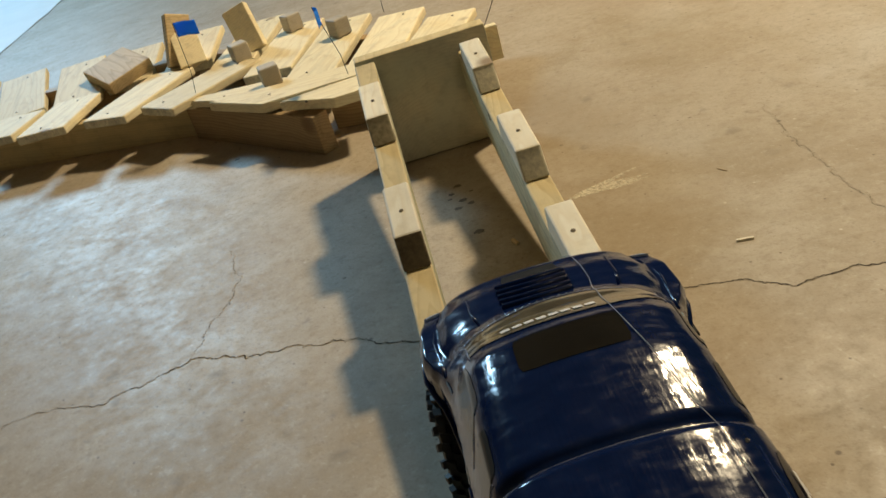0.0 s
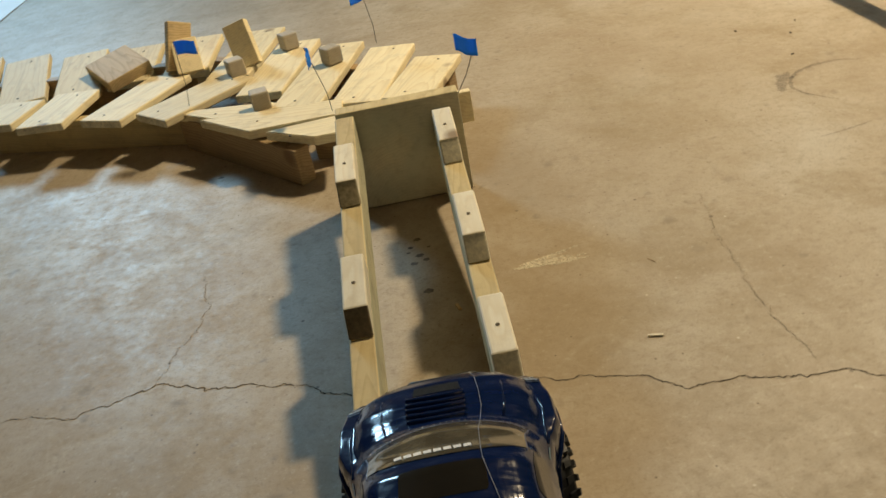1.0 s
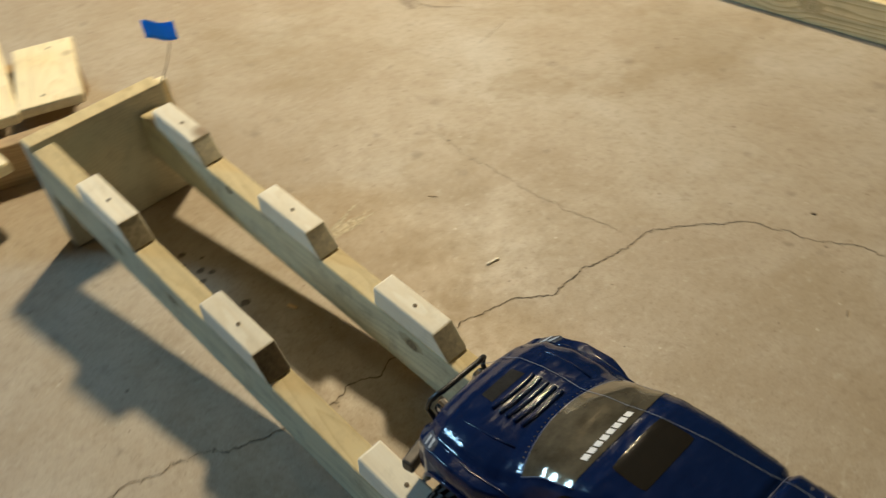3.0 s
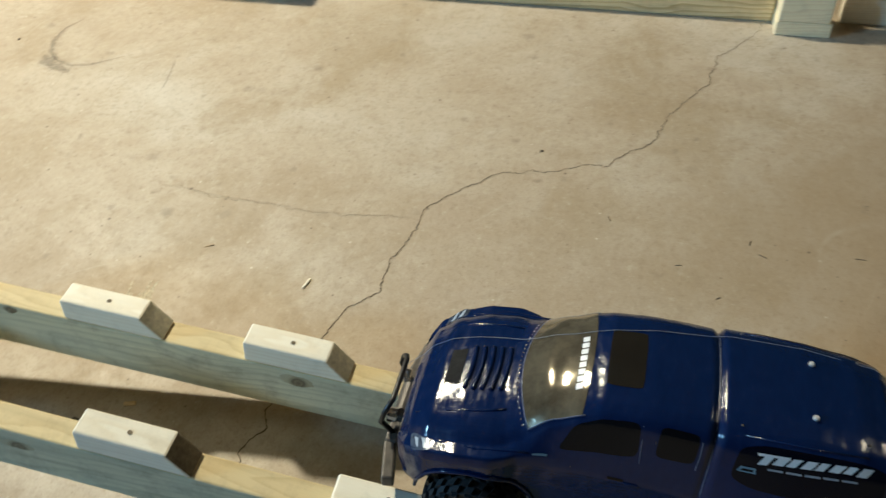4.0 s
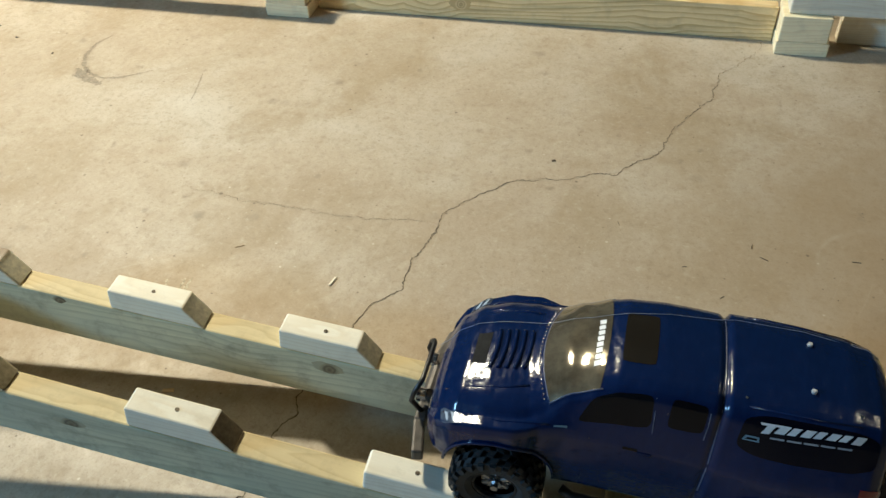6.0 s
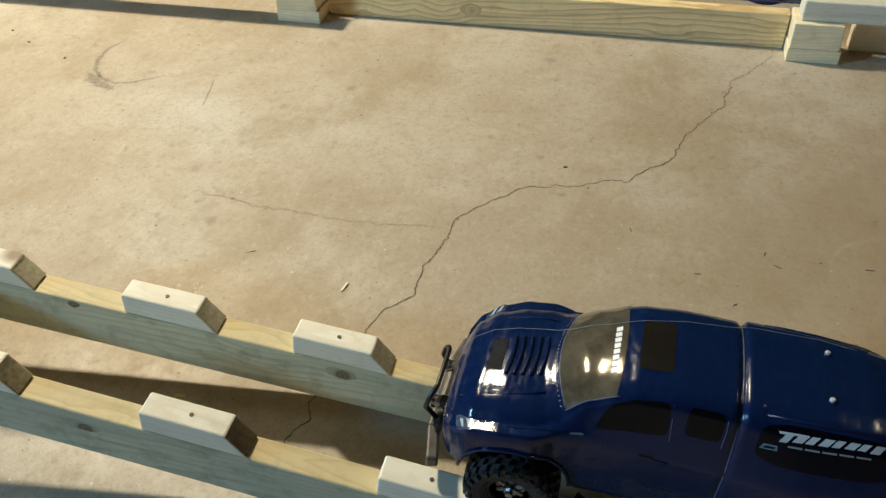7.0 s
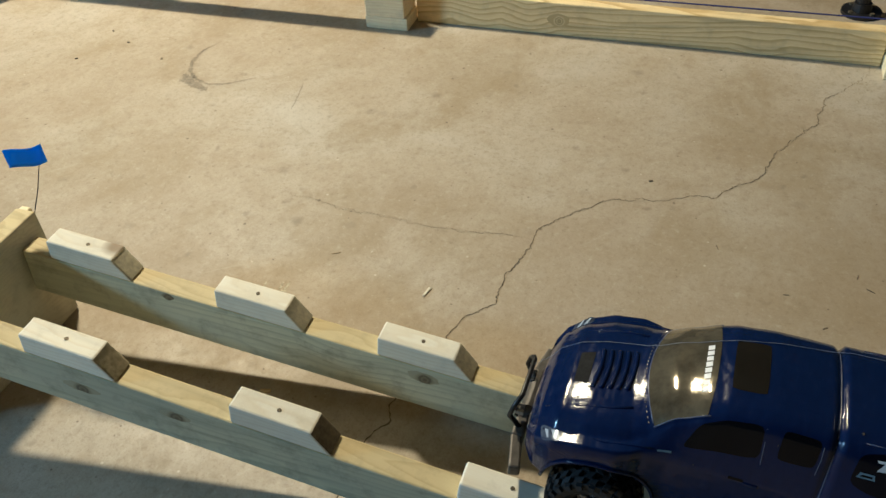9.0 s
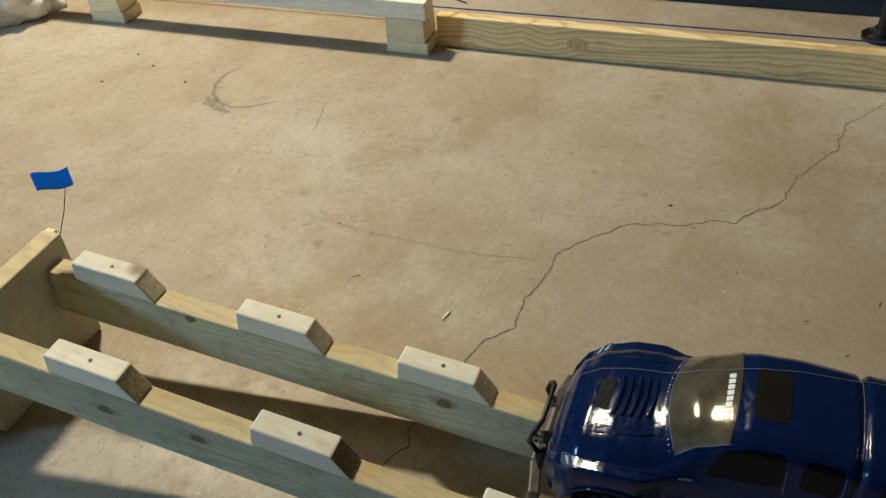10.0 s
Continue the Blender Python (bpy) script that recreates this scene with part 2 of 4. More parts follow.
WIRE = plain("grey_wire", (0.09, 0.08, 0.075), 0.45, 0.7)
STRING = plain("blue_string", (0.03, 0.04, 0.16), 0.8)
BLACK = plain("black_plastic", (0.012, 0.012, 0.013), 0.42, scale=200)


def shell_paint():
    """Navy paint behind a clear shell that is slightly wavy and hazed with fine scratches."""
    m, t, n, l, b = nodes_of("navy_body_paint")
    tc = n.new("ShaderNodeTexCoord").outputs["Object"]
    wave = node(t, "ShaderNodeTexNoise", Vector=tc, Scale=27.0, Detail=3.0).outputs[0]
    haze = node(t, "ShaderNodeTexNoise", Vector=node(t, "ShaderNodeMapping", Vector=tc, Rotation=(0.3, 0.2, 0.7), Scale=(1, 3, 1)).outputs[0], Scale=60.0, Detail=5.0).outputs[0]
    l.new(ramp(t, haze, [(0.3, (0.0029, 0.0105, 0.047)), (0.62, (0.0034, 0.0125, 0.055)), (0.8, (0.009, 0.017, 0.058))]), b.inputs["Base Color"])
    l.new(ramp(t, haze, [(0.4, grey(0.10)), (0.75, grey(0.26))]), b.inputs["Roughness"])
    b.inputs["Coat Weight"].default_value, b.inputs["Coat Roughness"].default_value = 0.12, 0.06
    fine = node(t, "ShaderNodeTexNoise", Vector=node(t, "ShaderNodeMapping", Vector=tc, Rotation=(0.1, 0.0, -0.5), Scale=(1, 0.12, 1)).outputs[0], Scale=420.0, Detail=3.0).outputs[0]
    bp = node(t, "ShaderNodeBump", Height=mix(t, 0.10, wave, fine), Strength=0.6, Distance=0.0026).outputs[0]
    l.new(bp, b.inputs["Normal"])
    b.inputs["Specular IOR Level"].default_value = 0.28
    l.new(bp, b.inputs["Coat Normal"])
    return m


PAINT = shell_paint()
TYRE = plain("tyre_rubber", (0.020, 0.023, 0.026), 0.55, scale=250, grain=0.35)


# ---- building helpers ----
def part(name, bm, material, parent=None, label="", smooth=False, m=None):
    data = bpy.data.meshes.new(name)
    if smooth:
        for f in bm.faces:
            f.smooth = True
    bm.to_mesh(data)
    bm.free()
    data.materials.append(material)
    ob = new(name, data)
    if parent:
        ob.parent = parent
    if m is not None:
        ob.matrix_basis = m
    return tagged(ob, label)


def empty(name, m, label, category, group="", kind=""):
    ob = new(name)
    ob.empty_display_size = 0.05
    ob.matrix_basis = m
    return tagged(ob, label, category, group, kind)


def box(size, at=(0, 0, 0), bevel=0.0, seg=2, m=None, bm=None):
    bm = bm or bmesh.new()
    made = bmesh.ops.create_cube(bm, size=1.0, matrix=(m or Matrix()) @ Matrix.Translation(at) @ Matrix.Diagonal((*size, 1)))
    if bevel:
        edges = list({e for v in made["verts"] for e in v.link_edges})
        bmesh.ops.bevel(bm, geom=edges, offset=bevel, segments=seg, affect="EDGES", profile=0.5)
    return bm


def tube(bm, a, b, r, n=8, r2=None):
    a, b = Vector(a), Vector(b)
    d = b - a
    m = Matrix.Translation((a + b) / 2) @ d.to_track_quat("Z", "Y").to_matrix().to_4x4()
    bmesh.ops.create_cone(bm, cap_ends=True, segments=n, radius1=r, radius2=r if r2 is None else r2, depth=d.length, matrix=m)
    return bm


def pipe(bm, pts, r, n=7):
    """One closed tube swept along the points."""
    pts = [Vector(p) for p in pts]
    side = None
    rings = []
    for i, p in enumerate(pts):
        d = (pts[min(i + 1, len(pts) - 1)] - pts[max(i - 1, 0)]).normalized()
        if side is None:
            side = d.orthogonal().normalized()
        side = (side - d * side.dot(d)).normalized()
        up = d.cross(side)
        rings.append([bm.verts.new(p + (side * math.cos(2 * math.pi * k / n) + up * math.sin(2 * math.pi * k / n)) * r) for k in range(n)])
    for a, b in zip(rings, rings[1:]):
        for k in range(n):
            bm.faces.new((a[k], a[(k + 1) % n], b[(k + 1) % n], b[k]))
    bm.faces.new(rings[0][::-1])
    bm.faces.new(rings[-1])
    return bm


def faces_by(ob, material, test):
    """Gives a second material to the faces whose normal passes the test."""
    ob.data.materials.append(material)
    for f in ob.data.polygons:
        if test(f.normal):
            f.material_index = len(ob.data.materials) - 1
    return ob


def screw(parent, at, m=None):
    bm = bmesh.new()
    tube(bm, (0, 0, -0.002), (0, 0, 0.0008), 0.0031, 10)
    for a in (0, 90):
        box((0.0038, 0.0010, 0.0006), (0, 0, 0.0009), m=pose(0, 0, 0, 0, 0, a), bm=bm)
    return part("screw", bm, STEEL, parent, "countersunk steel screw", m=(m or Matrix()) @ Matrix.Translation(at))


# ---- room ----
def ground():
    bm = bmesh.new()
    bmesh.ops.create_grid(bm, x_segments=8, y_segments=8, size=9.0)
    tagged(part("floor", bm, CONCRETE), "worn tan concrete floor slab with cracks and stains", "floor", kind="structure")


ground()
# unseen walls added to close the room, their brown set for bounce and reflections
for name, size, at in (("wall_south", (14.4, 0.2, 4.2), (0, -7.1, 2.1)), ("wall_east", (0.2, 14.0, 4.2), (7.1, 0, 2.1)), ("wall_west", (0.2, 14.0, 4.2), (-7.1, 0, 2.1))):
    tagged(part(name, box(size, at), WALL), "unseen brown wall added to close the room", "wall", kind="structure")
# unseen north wall; opening and frame are added round the cool lamp
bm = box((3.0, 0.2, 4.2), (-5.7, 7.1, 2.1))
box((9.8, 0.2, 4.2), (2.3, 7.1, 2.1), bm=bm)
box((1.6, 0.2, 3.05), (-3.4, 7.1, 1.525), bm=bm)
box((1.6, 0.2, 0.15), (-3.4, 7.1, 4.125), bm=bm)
tagged(part("wall_north", bm, WALL), "unseen brown wall with an opening added for the cool lamp", "wall", kind="structure")
frame_bars = empty("added_window", pose(-3.4, 7.06, 3.55), "unseen window frame added round the cool area lamp", "window", kind="structure")
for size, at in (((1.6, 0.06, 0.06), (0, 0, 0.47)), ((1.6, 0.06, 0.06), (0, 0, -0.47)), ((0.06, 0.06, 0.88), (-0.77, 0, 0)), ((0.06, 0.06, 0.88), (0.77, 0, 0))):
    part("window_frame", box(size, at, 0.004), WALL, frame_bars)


# hoods and rods are added over the area lamps; no such fittings are seen
def added_lamp_hood(x, y, z):
    ob = empty("added_lamp_hood", pose(x, y, z), "unseen hanging hood added over a lamp", "ceiling light", "workshop lights")
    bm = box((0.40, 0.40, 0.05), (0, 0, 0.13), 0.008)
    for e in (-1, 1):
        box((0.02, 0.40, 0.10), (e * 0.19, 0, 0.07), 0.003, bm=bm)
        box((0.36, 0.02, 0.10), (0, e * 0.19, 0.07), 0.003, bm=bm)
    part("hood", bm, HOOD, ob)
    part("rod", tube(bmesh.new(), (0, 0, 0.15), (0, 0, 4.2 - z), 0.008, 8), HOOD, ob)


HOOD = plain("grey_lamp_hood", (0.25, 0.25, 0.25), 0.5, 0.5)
added_lamp_hood(1.8, 1.2, 2.9)
added_lamp_hood(0.7, -3.7, 3.3)
# unseen ceiling; joists are added to give the truck striped brown reflections
bm = box((14.4, 14.4, 0.2), (0, 0, 4.3))
for k in range(-13, 14):
    box((0.05, 13.9, 0.24), (0.5 * k + 0.23, 0, 4.08), bm=bm)
tagged(part("ceiling", bm, JOIST), "unseen ceiling with joists added for bounce and reflections", "ceiling", kind="structure")

# ---- bridge ----
# board tops fall away from the end board: height at y = 0 and slope
LEFT = (-0.095, 0.215, 0.152)
RIGHT = (0.095, 0.187, 0.120)


def on_rail(rail, y, dz=0.0):
    """A frame on top of a rail at y, its own y along the rail towards the end board."""
    x, z0, k = rail
    return pose(x, y, z0 + k * y, math.degrees(math.atan(k))) @ Matrix.Translation((0, 0, dz))


def bridge_rail(rail, cleats, label, ends):
    length = 1.09
    frame_at = on_rail(rail, 0.026 - length / 2)
    base = empty("bridge_rail", frame_at, label, "bridge rail", "rails of the bridge")
    ob = part("beam", box((0.038, length, 0.089), (0, 0, -0.0445), 0.003), GREEN, base)
    faces_by(ob, RAILTOP, lambda n: n.z > 0.8)
    for y in cleats:
        bm = box((0.037, 0.146, 0.037), (0, -0.004, 0.0187), 0.0032)
        for v in bm.verts:
            if v.co.y < -0.03 and v.co.z > 0.018:
                v.co.y += 0.027
        c = part("cleat", bm, PALE, base, "whitish pine cleat with a slanted end", m=frame_at.inverted() @ on_rail(rail, y))
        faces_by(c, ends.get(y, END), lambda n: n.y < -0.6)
        screw(c, (0, 0.004, 0.0373))
    return base


def knot_material(name, stops):
    """A sound knot: dark heart, tight rings and a paler rim."""
    m, t, n, l, b = nodes_of(name)
    tc = n.new("ShaderNodeTexCoord").outputs["Object"]
    d = n.new("ShaderNodeVectorMath"); d.operation = "LENGTH"
    wob = node(t, "ShaderNodeTexNoise", Vector=tc, Scale=90.0, Detail=4.0).outputs["Color"]
    q = n.new("ShaderNodeVectorMath"); q.operation = "MULTIPLY_ADD"
    l.new(wob, q.inputs[0]); q.inputs[1].default_value = (0.006, 0.006, 0.006); l.new(tc, q.inputs[2])
    l.new(q.outputs[0], d.inputs[0])
    a = n.new("ShaderNodeMath"); a.operation = "MULTIPLY"
    l.new(d.outputs["Value"], a.inputs[0]); a.inputs[1].default_value = 60.0
    l.new(ramp(t, a.outputs[0], stops), b.inputs["Base Color"])
    b.inputs["Roughness"].default_value = 0.7
    return m


KNOT = knot_material("rail_knot", [(0.1, (0.10, 0.07, 0.04)), (0.35, (0.24, 0.19, 0.11)), (0.5, (0.13, 0.10, 0.06)), (0.7, (0.30, 0.26, 0.16)), (0.95, (0.40, 0.36, 0.24))])
PALE_KNOT = knot_material("border_knot", [(0.1, (0.62, 0.47, 0.24)), (0.3, (0.42, 0.29, 0.13)), (0.42, (0.72, 0.56, 0.30)), (0.6, (0.45, 0.31, 0.14)), (0.75, (0.74, 0.58, 0.32)), (0.95, (0.58, 0.42, 0.20))])


def knot_mesh(side, length, height, seed):
    rng = random.Random(seed)
    bm = bmesh.new()
    rim = [(0.5 * length * rng.uniform(0.85, 1.1) * math.cos(k * 0.3927), 0.5 * height * rng.uniform(0.85, 1.1) * math.sin(k * 0.3927)) for k in range(16)]
    low = [bm.verts.new((0, a, b)) for a, b in rim]
    top = [bm.verts.new((side * 0.0006, a * 0.8, b * 0.8)) for a, b in rim]
    bm.faces.new(top)
    for k in range(16):
        bm.faces.new((low[k], low[(k + 1) % 16], top[(k + 1) % 16], top[k]))
    bmesh.ops.recalc_face_normals(bm, faces=bm.faces[:])
    return bm


def knot(rail, side, y, z, length, height, seed):
    x = (LEFT if rail is left_rail else RIGHT)[0]
    part("knot", knot_mesh(side, length, height, seed), KNOT, rail, "dark wood knot", m=rail.matrix_basis.inverted() @ pose(side * 0.0190 + x, y, z, 7))


left_rail = bridge_rail(LEFT, (-0.204, -0.52, -0.835), "greenish treated pine bridge rail with pale cleats on top", {-0.204: OLIVE_END, -0.52: DARK_END})
right_rail = bridge_rail(RIGHT, (-0.1, -0.392, -0.654), "knotty treated pine bridge rail sloping up to the end board", {})
knot(right_rail, -1, -0.656, 0.088, 0.052, 0.025, 1)
knot(right_rail, -1, -0.238, 0.150, 0.022, 0.015, 2)
knot(left_rail, -1, -0.362, 0.130, 0.050, 0.018, 3)
knot(left_rail, -1, -0.212, 0.143, 0.064, 0.020, 4)
end = tagged(faces_by(part("end_board", box((0.25, 0.038, 0.220), (0.012, 0.049, 0.112), 0.003), wood("plate_pine", (0.62, 0.57, 0.42), (0.44, 0.39, 0.26), side=(0.48, 0.49, 0.39))), RAILTOP, lambda n: n.z > 0.8), "upright pine board closing the end of the bridge", "board")

# ---- raised plank deck behind the bridge ----
DECK = 0.111


def plank(near, far, width, z=DECK, tilt=0.0, thick=0.022, material=None, parent=None, screws=True):
    """A flat plank from the middle of its near end to the middle of its far end, its top at z at the near end."""
    a, b = Vector((*near, z - thick / 2)), Vector((*far, z - thick / 2 + tilt))
    d = b - a
    turn = d.to_track_quat("Y", "Z").to_matrix().to_4x4()
    ob = part("plank", box((width, d.length, thick), (0, 0, 0), 0.004), material or PINE, parent, m=Matrix.Translation((a + b) / 2) @ turn)
    if screws:
        for e in (-1, 1):
            screw(ob, (0.012 * e, e * (d.length / 2 - 0.035), thick / 2 + 0.0003))
    faces_by(ob, END, lambda n: abs(n.y) > 0.8)
    return ob


def beam(parent, a, b, h=0.089, w=0.038, z=0.0, material=None):
    a, b = Vector((*a, z + h / 2)), Vector((*b, z + h / 2))
    d = b - a
    return part("beam", box((w, d.length, h), (0, 0, 0), 0.003), material or BROWN, parent, m=Matrix.Translation((a + b) / 2) @ d.to_track_quat("Y", "Z").to_matrix().to_4x4())


deck = empty("plank_deck", Matrix(), "raised deck of pale pine planks fanning round a bend", "wooden deck")
beam(deck, (-1.62, 1.03), (-0.556, 0.628), material=RAILTOP)
beam(deck, (-0.55, 0.60), (-0.222, 0.221), 0.089, 0.042)
beam(deck, (-1.60, 1.20), (-0.58, 0.955), 0.125)
beam(deck, (-0.60, 1.12), (0.16, 0.52))
beam(deck, (-0.20, 0.36), (0.10, 0.27))
INNER = [((-1.357, 0.806), (-1.305, 1.073)), ((-1.120, 0.754), (-1.074, 0.929)), ((-0.954, 0.669), (-0.906, 0.914)), ((-0.776, 0.621), (-0.628, 0.904)), ((-0.628, 0.564), (-0.412, 0.776))]
for k, (near, far) in enumerate(INNER):
    plank(near, far, 0.14, z=DECK + 0.0015 * (k % 3), parent=deck)


def mitred_plank(corners, z, parent, thick=0.022):
    """A plank cut askew at its ends: near left, near right, far right, far left."""
    c = [Vector((*p, 0)) for p in corners]
    mid = sum(c, Vector()) / 4
    d = (c[2] + c[3] - c[0] - c[1]).normalized()
    turn = Matrix.Translation(mid + Vector((0, 0, z))) @ d.to_track_quat("Y", "Z").to_matrix().to_4x4()
    back = turn.inverted()
    bm = bmesh.new()
    top = [bm.verts.new(back @ (p + Vector((0, 0, z)))) for p in c]
    low = [bm.verts.new(v.co - Vector((0, 0, thick))) for v in top]
    bm.faces.new(top), bm.faces.new(low[::-1])
    for k in range(4):
        bm.faces.new((top[k], low[k], low[(k + 1) % 4], top[(k + 1) % 4]))
    bmesh.ops.recalc_face_normals(bm, faces=bm.faces[:])
    bmesh.ops.bevel(bm, geom=bm.edges[:], offset=0.002, segments=2, affect="EDGES")
    ob = part("plank", bm, PINE, parent, m=turn)
    screw(ob, (0.01, -0.06, 0.0003))
    return ob


mitred_plank([(-0.584, 0.593), (-0.460, 0.485), (-0.205, 0.425), (-0.307, 0.520)], DECK - 0.006, deck)
mitred_plank([(-0.482, 0.462), (-0.345, 0.319), (-0.120, 0.318), (-0.120, 0.415)], DECK + 0.004, deck)
mitred_plank([(-0.303, 0.290), (-0.184, 0.200), (-0.118, 0.200), (-0.118, 0.305)], DECK + 0.0065, deck)
OUTER = [((-1.439, 1.053), (-1.520, 1.40)), ((-1.259, 0.981), (-1.328, 1.33)), ((-1.084, 0.929), (-1.144, 1.25)), ((-0.912, 0.904), (-0.934, 1.175)), ((-0.762, 0.919), (-0.740, 1.12)), ((-0.590, 0.898), (-0.550, 1.10))]
for near, far in OUTER:
    plank(near, far, 0.14, z=DECK - 0.001, tilt=0.045, parent=deck)
for near, far in (((-0.451, 0.785), (-0.369, 1.207)), ((-0.345, 0.590), (-0.249, 1.001)), ((-0.239, 0.441), (-0.117, 0.888)), ((-0.091, 0.384), (0.024, 0.775)), ((0.032, 0.353), (0.137, 0.615))):
    plank(near, far, 0.13, z=DECK - 0.002, parent=deck)
part("block", box((0.040, 0.020, 0.068), (0.145, 0.0785, 0.168), 0.003), PINE, end, "short pine block fixed behind the board")


def cube_block(at, size, turn, label="small weathered grey wooden cube on the plank deck", material=None, tip=0):
    ob = part("wood_cube", box((size, size, size), (0, 0, size / 2), size * 0.09), material or GREYWOOD, m=pose(*at, tip, 0, turn))
    return tagged(ob, label, "wood cube", "loose cubes on the decks")


GREYWOOD = wood("weathered_cube_wood", (0.52, 0.46, 0.37), (0.36, 0.31, 0.24), side=(0.42, 0.39, 0.34))
for at, turn in (((-0.326, 0.489, DECK - 0.006), 12), ((-0.275, 0.935, DECK), 30), ((-0.145, 0.718, DECK), 32), ((-0.418, 0.780, DECK), 24)):
    cube_block(at, 0.046, turn)


TAN = wood("tan_offcut_pine", (0.72, 0.56, 0.33), (0.50, 0.34, 0.17), contrast=0.8)


def offcut(size, m, label, material):
    return tagged(part("board_offcut", box(size, (0, 0, size[2] / 2), 0.003), material, m=m), label, "board offcut", "loose offcuts on the deck")


offcut((0.14, 0.16, 0.036), pose(-0.79, 0.985, DECK + 0.010, 10, -9, 34), "brown pine offcut lying loose across the deck planks", TAN)
offcut((0.07, 0.03, 0.145), pose(-0.610, 0.925, DECK - 0.004, -14, 22, 28), "stained brown board offcut leaning upright on the deck", TAN)
offcut((0.075, 0.026, 0.11), pose(-0.565, 0.885, DECK - 0.003, -42, 3, 12), "orange-toned pine offcut leaning against another board", PINE)
offcut((0.072, 0.028, 0.13), pose(-0.385, 0.845, DECK - 0.004, -24, -16, -10), "smooth orange pine offcut leaning upright on the deck", PINE)


def marker_flag(base, lean, turn, label="strip of blue tape on a thin wire marking the course", size=(0.056, 0.034), rise=-0.003):
    ob = empty("marker_flag", pose(*base), label, "marker flag", "blue course markers")
    top = Vector(lean)
    part("wire", pipe(bmesh.new(), [(0, 0, -0.004), tuple(top * 0.3 + Vector((0.006, 0, 0))), tuple(top)], 0.0009, 6), WIRE, ob)
    bm = bmesh.new()
    bmesh.ops.create_grid(bm, x_segments=10, y_segments=4, size=0.5)
    for v in bm.verts:
        x, y = v.co.x + 0.5, v.co.y
        v.co = Vector((x * size[0], 0.006 * math.sin(x * 5) + 0.0015, y * size[1] - 0.5 * size[1] + rise * x))
    got = bmesh.ops.extrude_face_region(bm, geom=bm.faces[:])
    bmesh.ops.translate(bm, verts=[g for g in got["geom"] if isinstance(g, bmesh.types.BMVert)], vec=(0, 0.0006, 0))
    part("flag", bm, TAPE, ob, "blue masking tape folded over the wire", True, m=Matrix.Translation(top) @ pose(0, 0, 0, 0, 0, turn))
    return ob


marker_flag((-0.528, 0.59, DECK), (0.022, -0.03, 0.180), -12)
marker_flag((-0.143, 0.345, DECK), (-0.030, 0.0, 0.165), -80)
marker_flag((-0.02, 0.83, DECK), (-0.015, 0.0, 0.16), -120)
marker_flag((0.1375, 0.034, 0.220), (0.050, -0.019, 0.104), 139, rise=0.006)
marker_flag((0.341, -1.522, 0.110), (0.002, 0.074, 0.154), -60)

# ---- course border on the far side ----
border = tagged(part("border_board", box((0.038, 1.17, 0.089), (0, 0, 0.0445), 0.003), BORDER, m=pose(1.371, -0.778, 0)), "pale pine border board on edge on the concrete", "board", "border boards of the course")
tagged(part("border_board", box((0.038, 1.17, 0.089), (0, 0, 0.0445), 0.003), PALE, m=pose(1.385, -2.10, 0)), "pale pine border board on edge on the concrete", "board", "border boards of the course")

part("knot", knot_mesh(-1, 0.062, 0.036, 9), PALE_KNOT, border, "pale ringed wood knot", m=pose(-0.0190, 0.195, 0.043))


def border_support(y, label="stacked pine blocks carrying the border rail"):
    ob = empty("border_support", pose(1.335, y, 0), label, "wood support", "supports of the course border")
    part("foot", box((0.089, 0.12, 0.034), (0, 0, 0.017), 0.002), PINE, ob)
    part("block", box((0.089, 0.112, 0.064), (0, 0.002, 0.066), 0.003), PINE, ob)
    return ob


for y in (-0.126, 0.86, -1.425):
    border_support(y)
tagged(part("border_rail", box((0.06, 1.5, 0.05), (0, 0, 0), 0.004), PALE, m=pose(1.322, 0.562, 0.123)), "whitish pine rail lying across stacked wooden supports", "rail", "rails of the course border")
tagged(part("border_rail", box((0.06, 1.0, 0.05), (0, 0, 0), 0.004), PALE, m=pose(1.335, -1.88, 0.123)), "whitish pine rail lying across stacked wooden supports", "rail", "rails of the course border")
tagged(part("boundary_string", pipe(bmesh.new(), [(1.47, 1.5, 0.04), (1.49, -0.15, 0.05), (1.505, -1.3, 0.05), (1.51, -2.8, 0.05)], 0.0022, 6), STRING), "dark blue string stretched behind the border board", "string")
tagged(part("tie_wire", pipe(bmesh.new(), [(1.30, -0.06, 0.150), (1.315, -0.09, 0.155), (1.325, -0.14, 0.152), (1.36, -0.20, 0.150), (1.42, -0.26, 0.10)], 0.0022, 6), BLACK), "short black wire tied over the border rail", "wire")


def pipe_stand():
    ob = empty("pipe_stand", pose(1.64, -1.33, 0), "black iron pipe standing on a round floor flange", "pipe stand")
    bm = tube(bmesh.new(), (0, 0, 0), (0, 0, 0.009), 0.05, 28)
    tube(bm, (0, 0, 0.009), (0, 0, 0.03), 0.026, 20, 0.022)
    part("flange", bm, BLACK, ob)
    part("pipe", tube(bmesh.new(), (0, 0, 0.03), (0, 0, 0.75), 0.0165, 18), BLACK, ob)
    for a in range(4):
        part("bolt", tube(bmesh.new(), (0.037 * math.cos(a * 1.571 + 0.7), 0.037 * math.sin(a * 1.571 + 0.7), 0.009), (0.037 * math.cos(a * 1.571 + 0.7), 0.037 * math.sin(a * 1.571 + 0.7), 0.014), 0.006, 6), STEEL, ob)


pipe_stand()
# plain low block filling the dark blue area behind the pipe
tagged(part("dark_blue_block", box((0.5, 2.4, 0.16), (2.02, -1.78, 0.08), 0.006), plain("plain_dark_blue", (0.03, 0.055, 0.085), 0.4, 0.3)), "low dark blue block on the floor", "plinth")


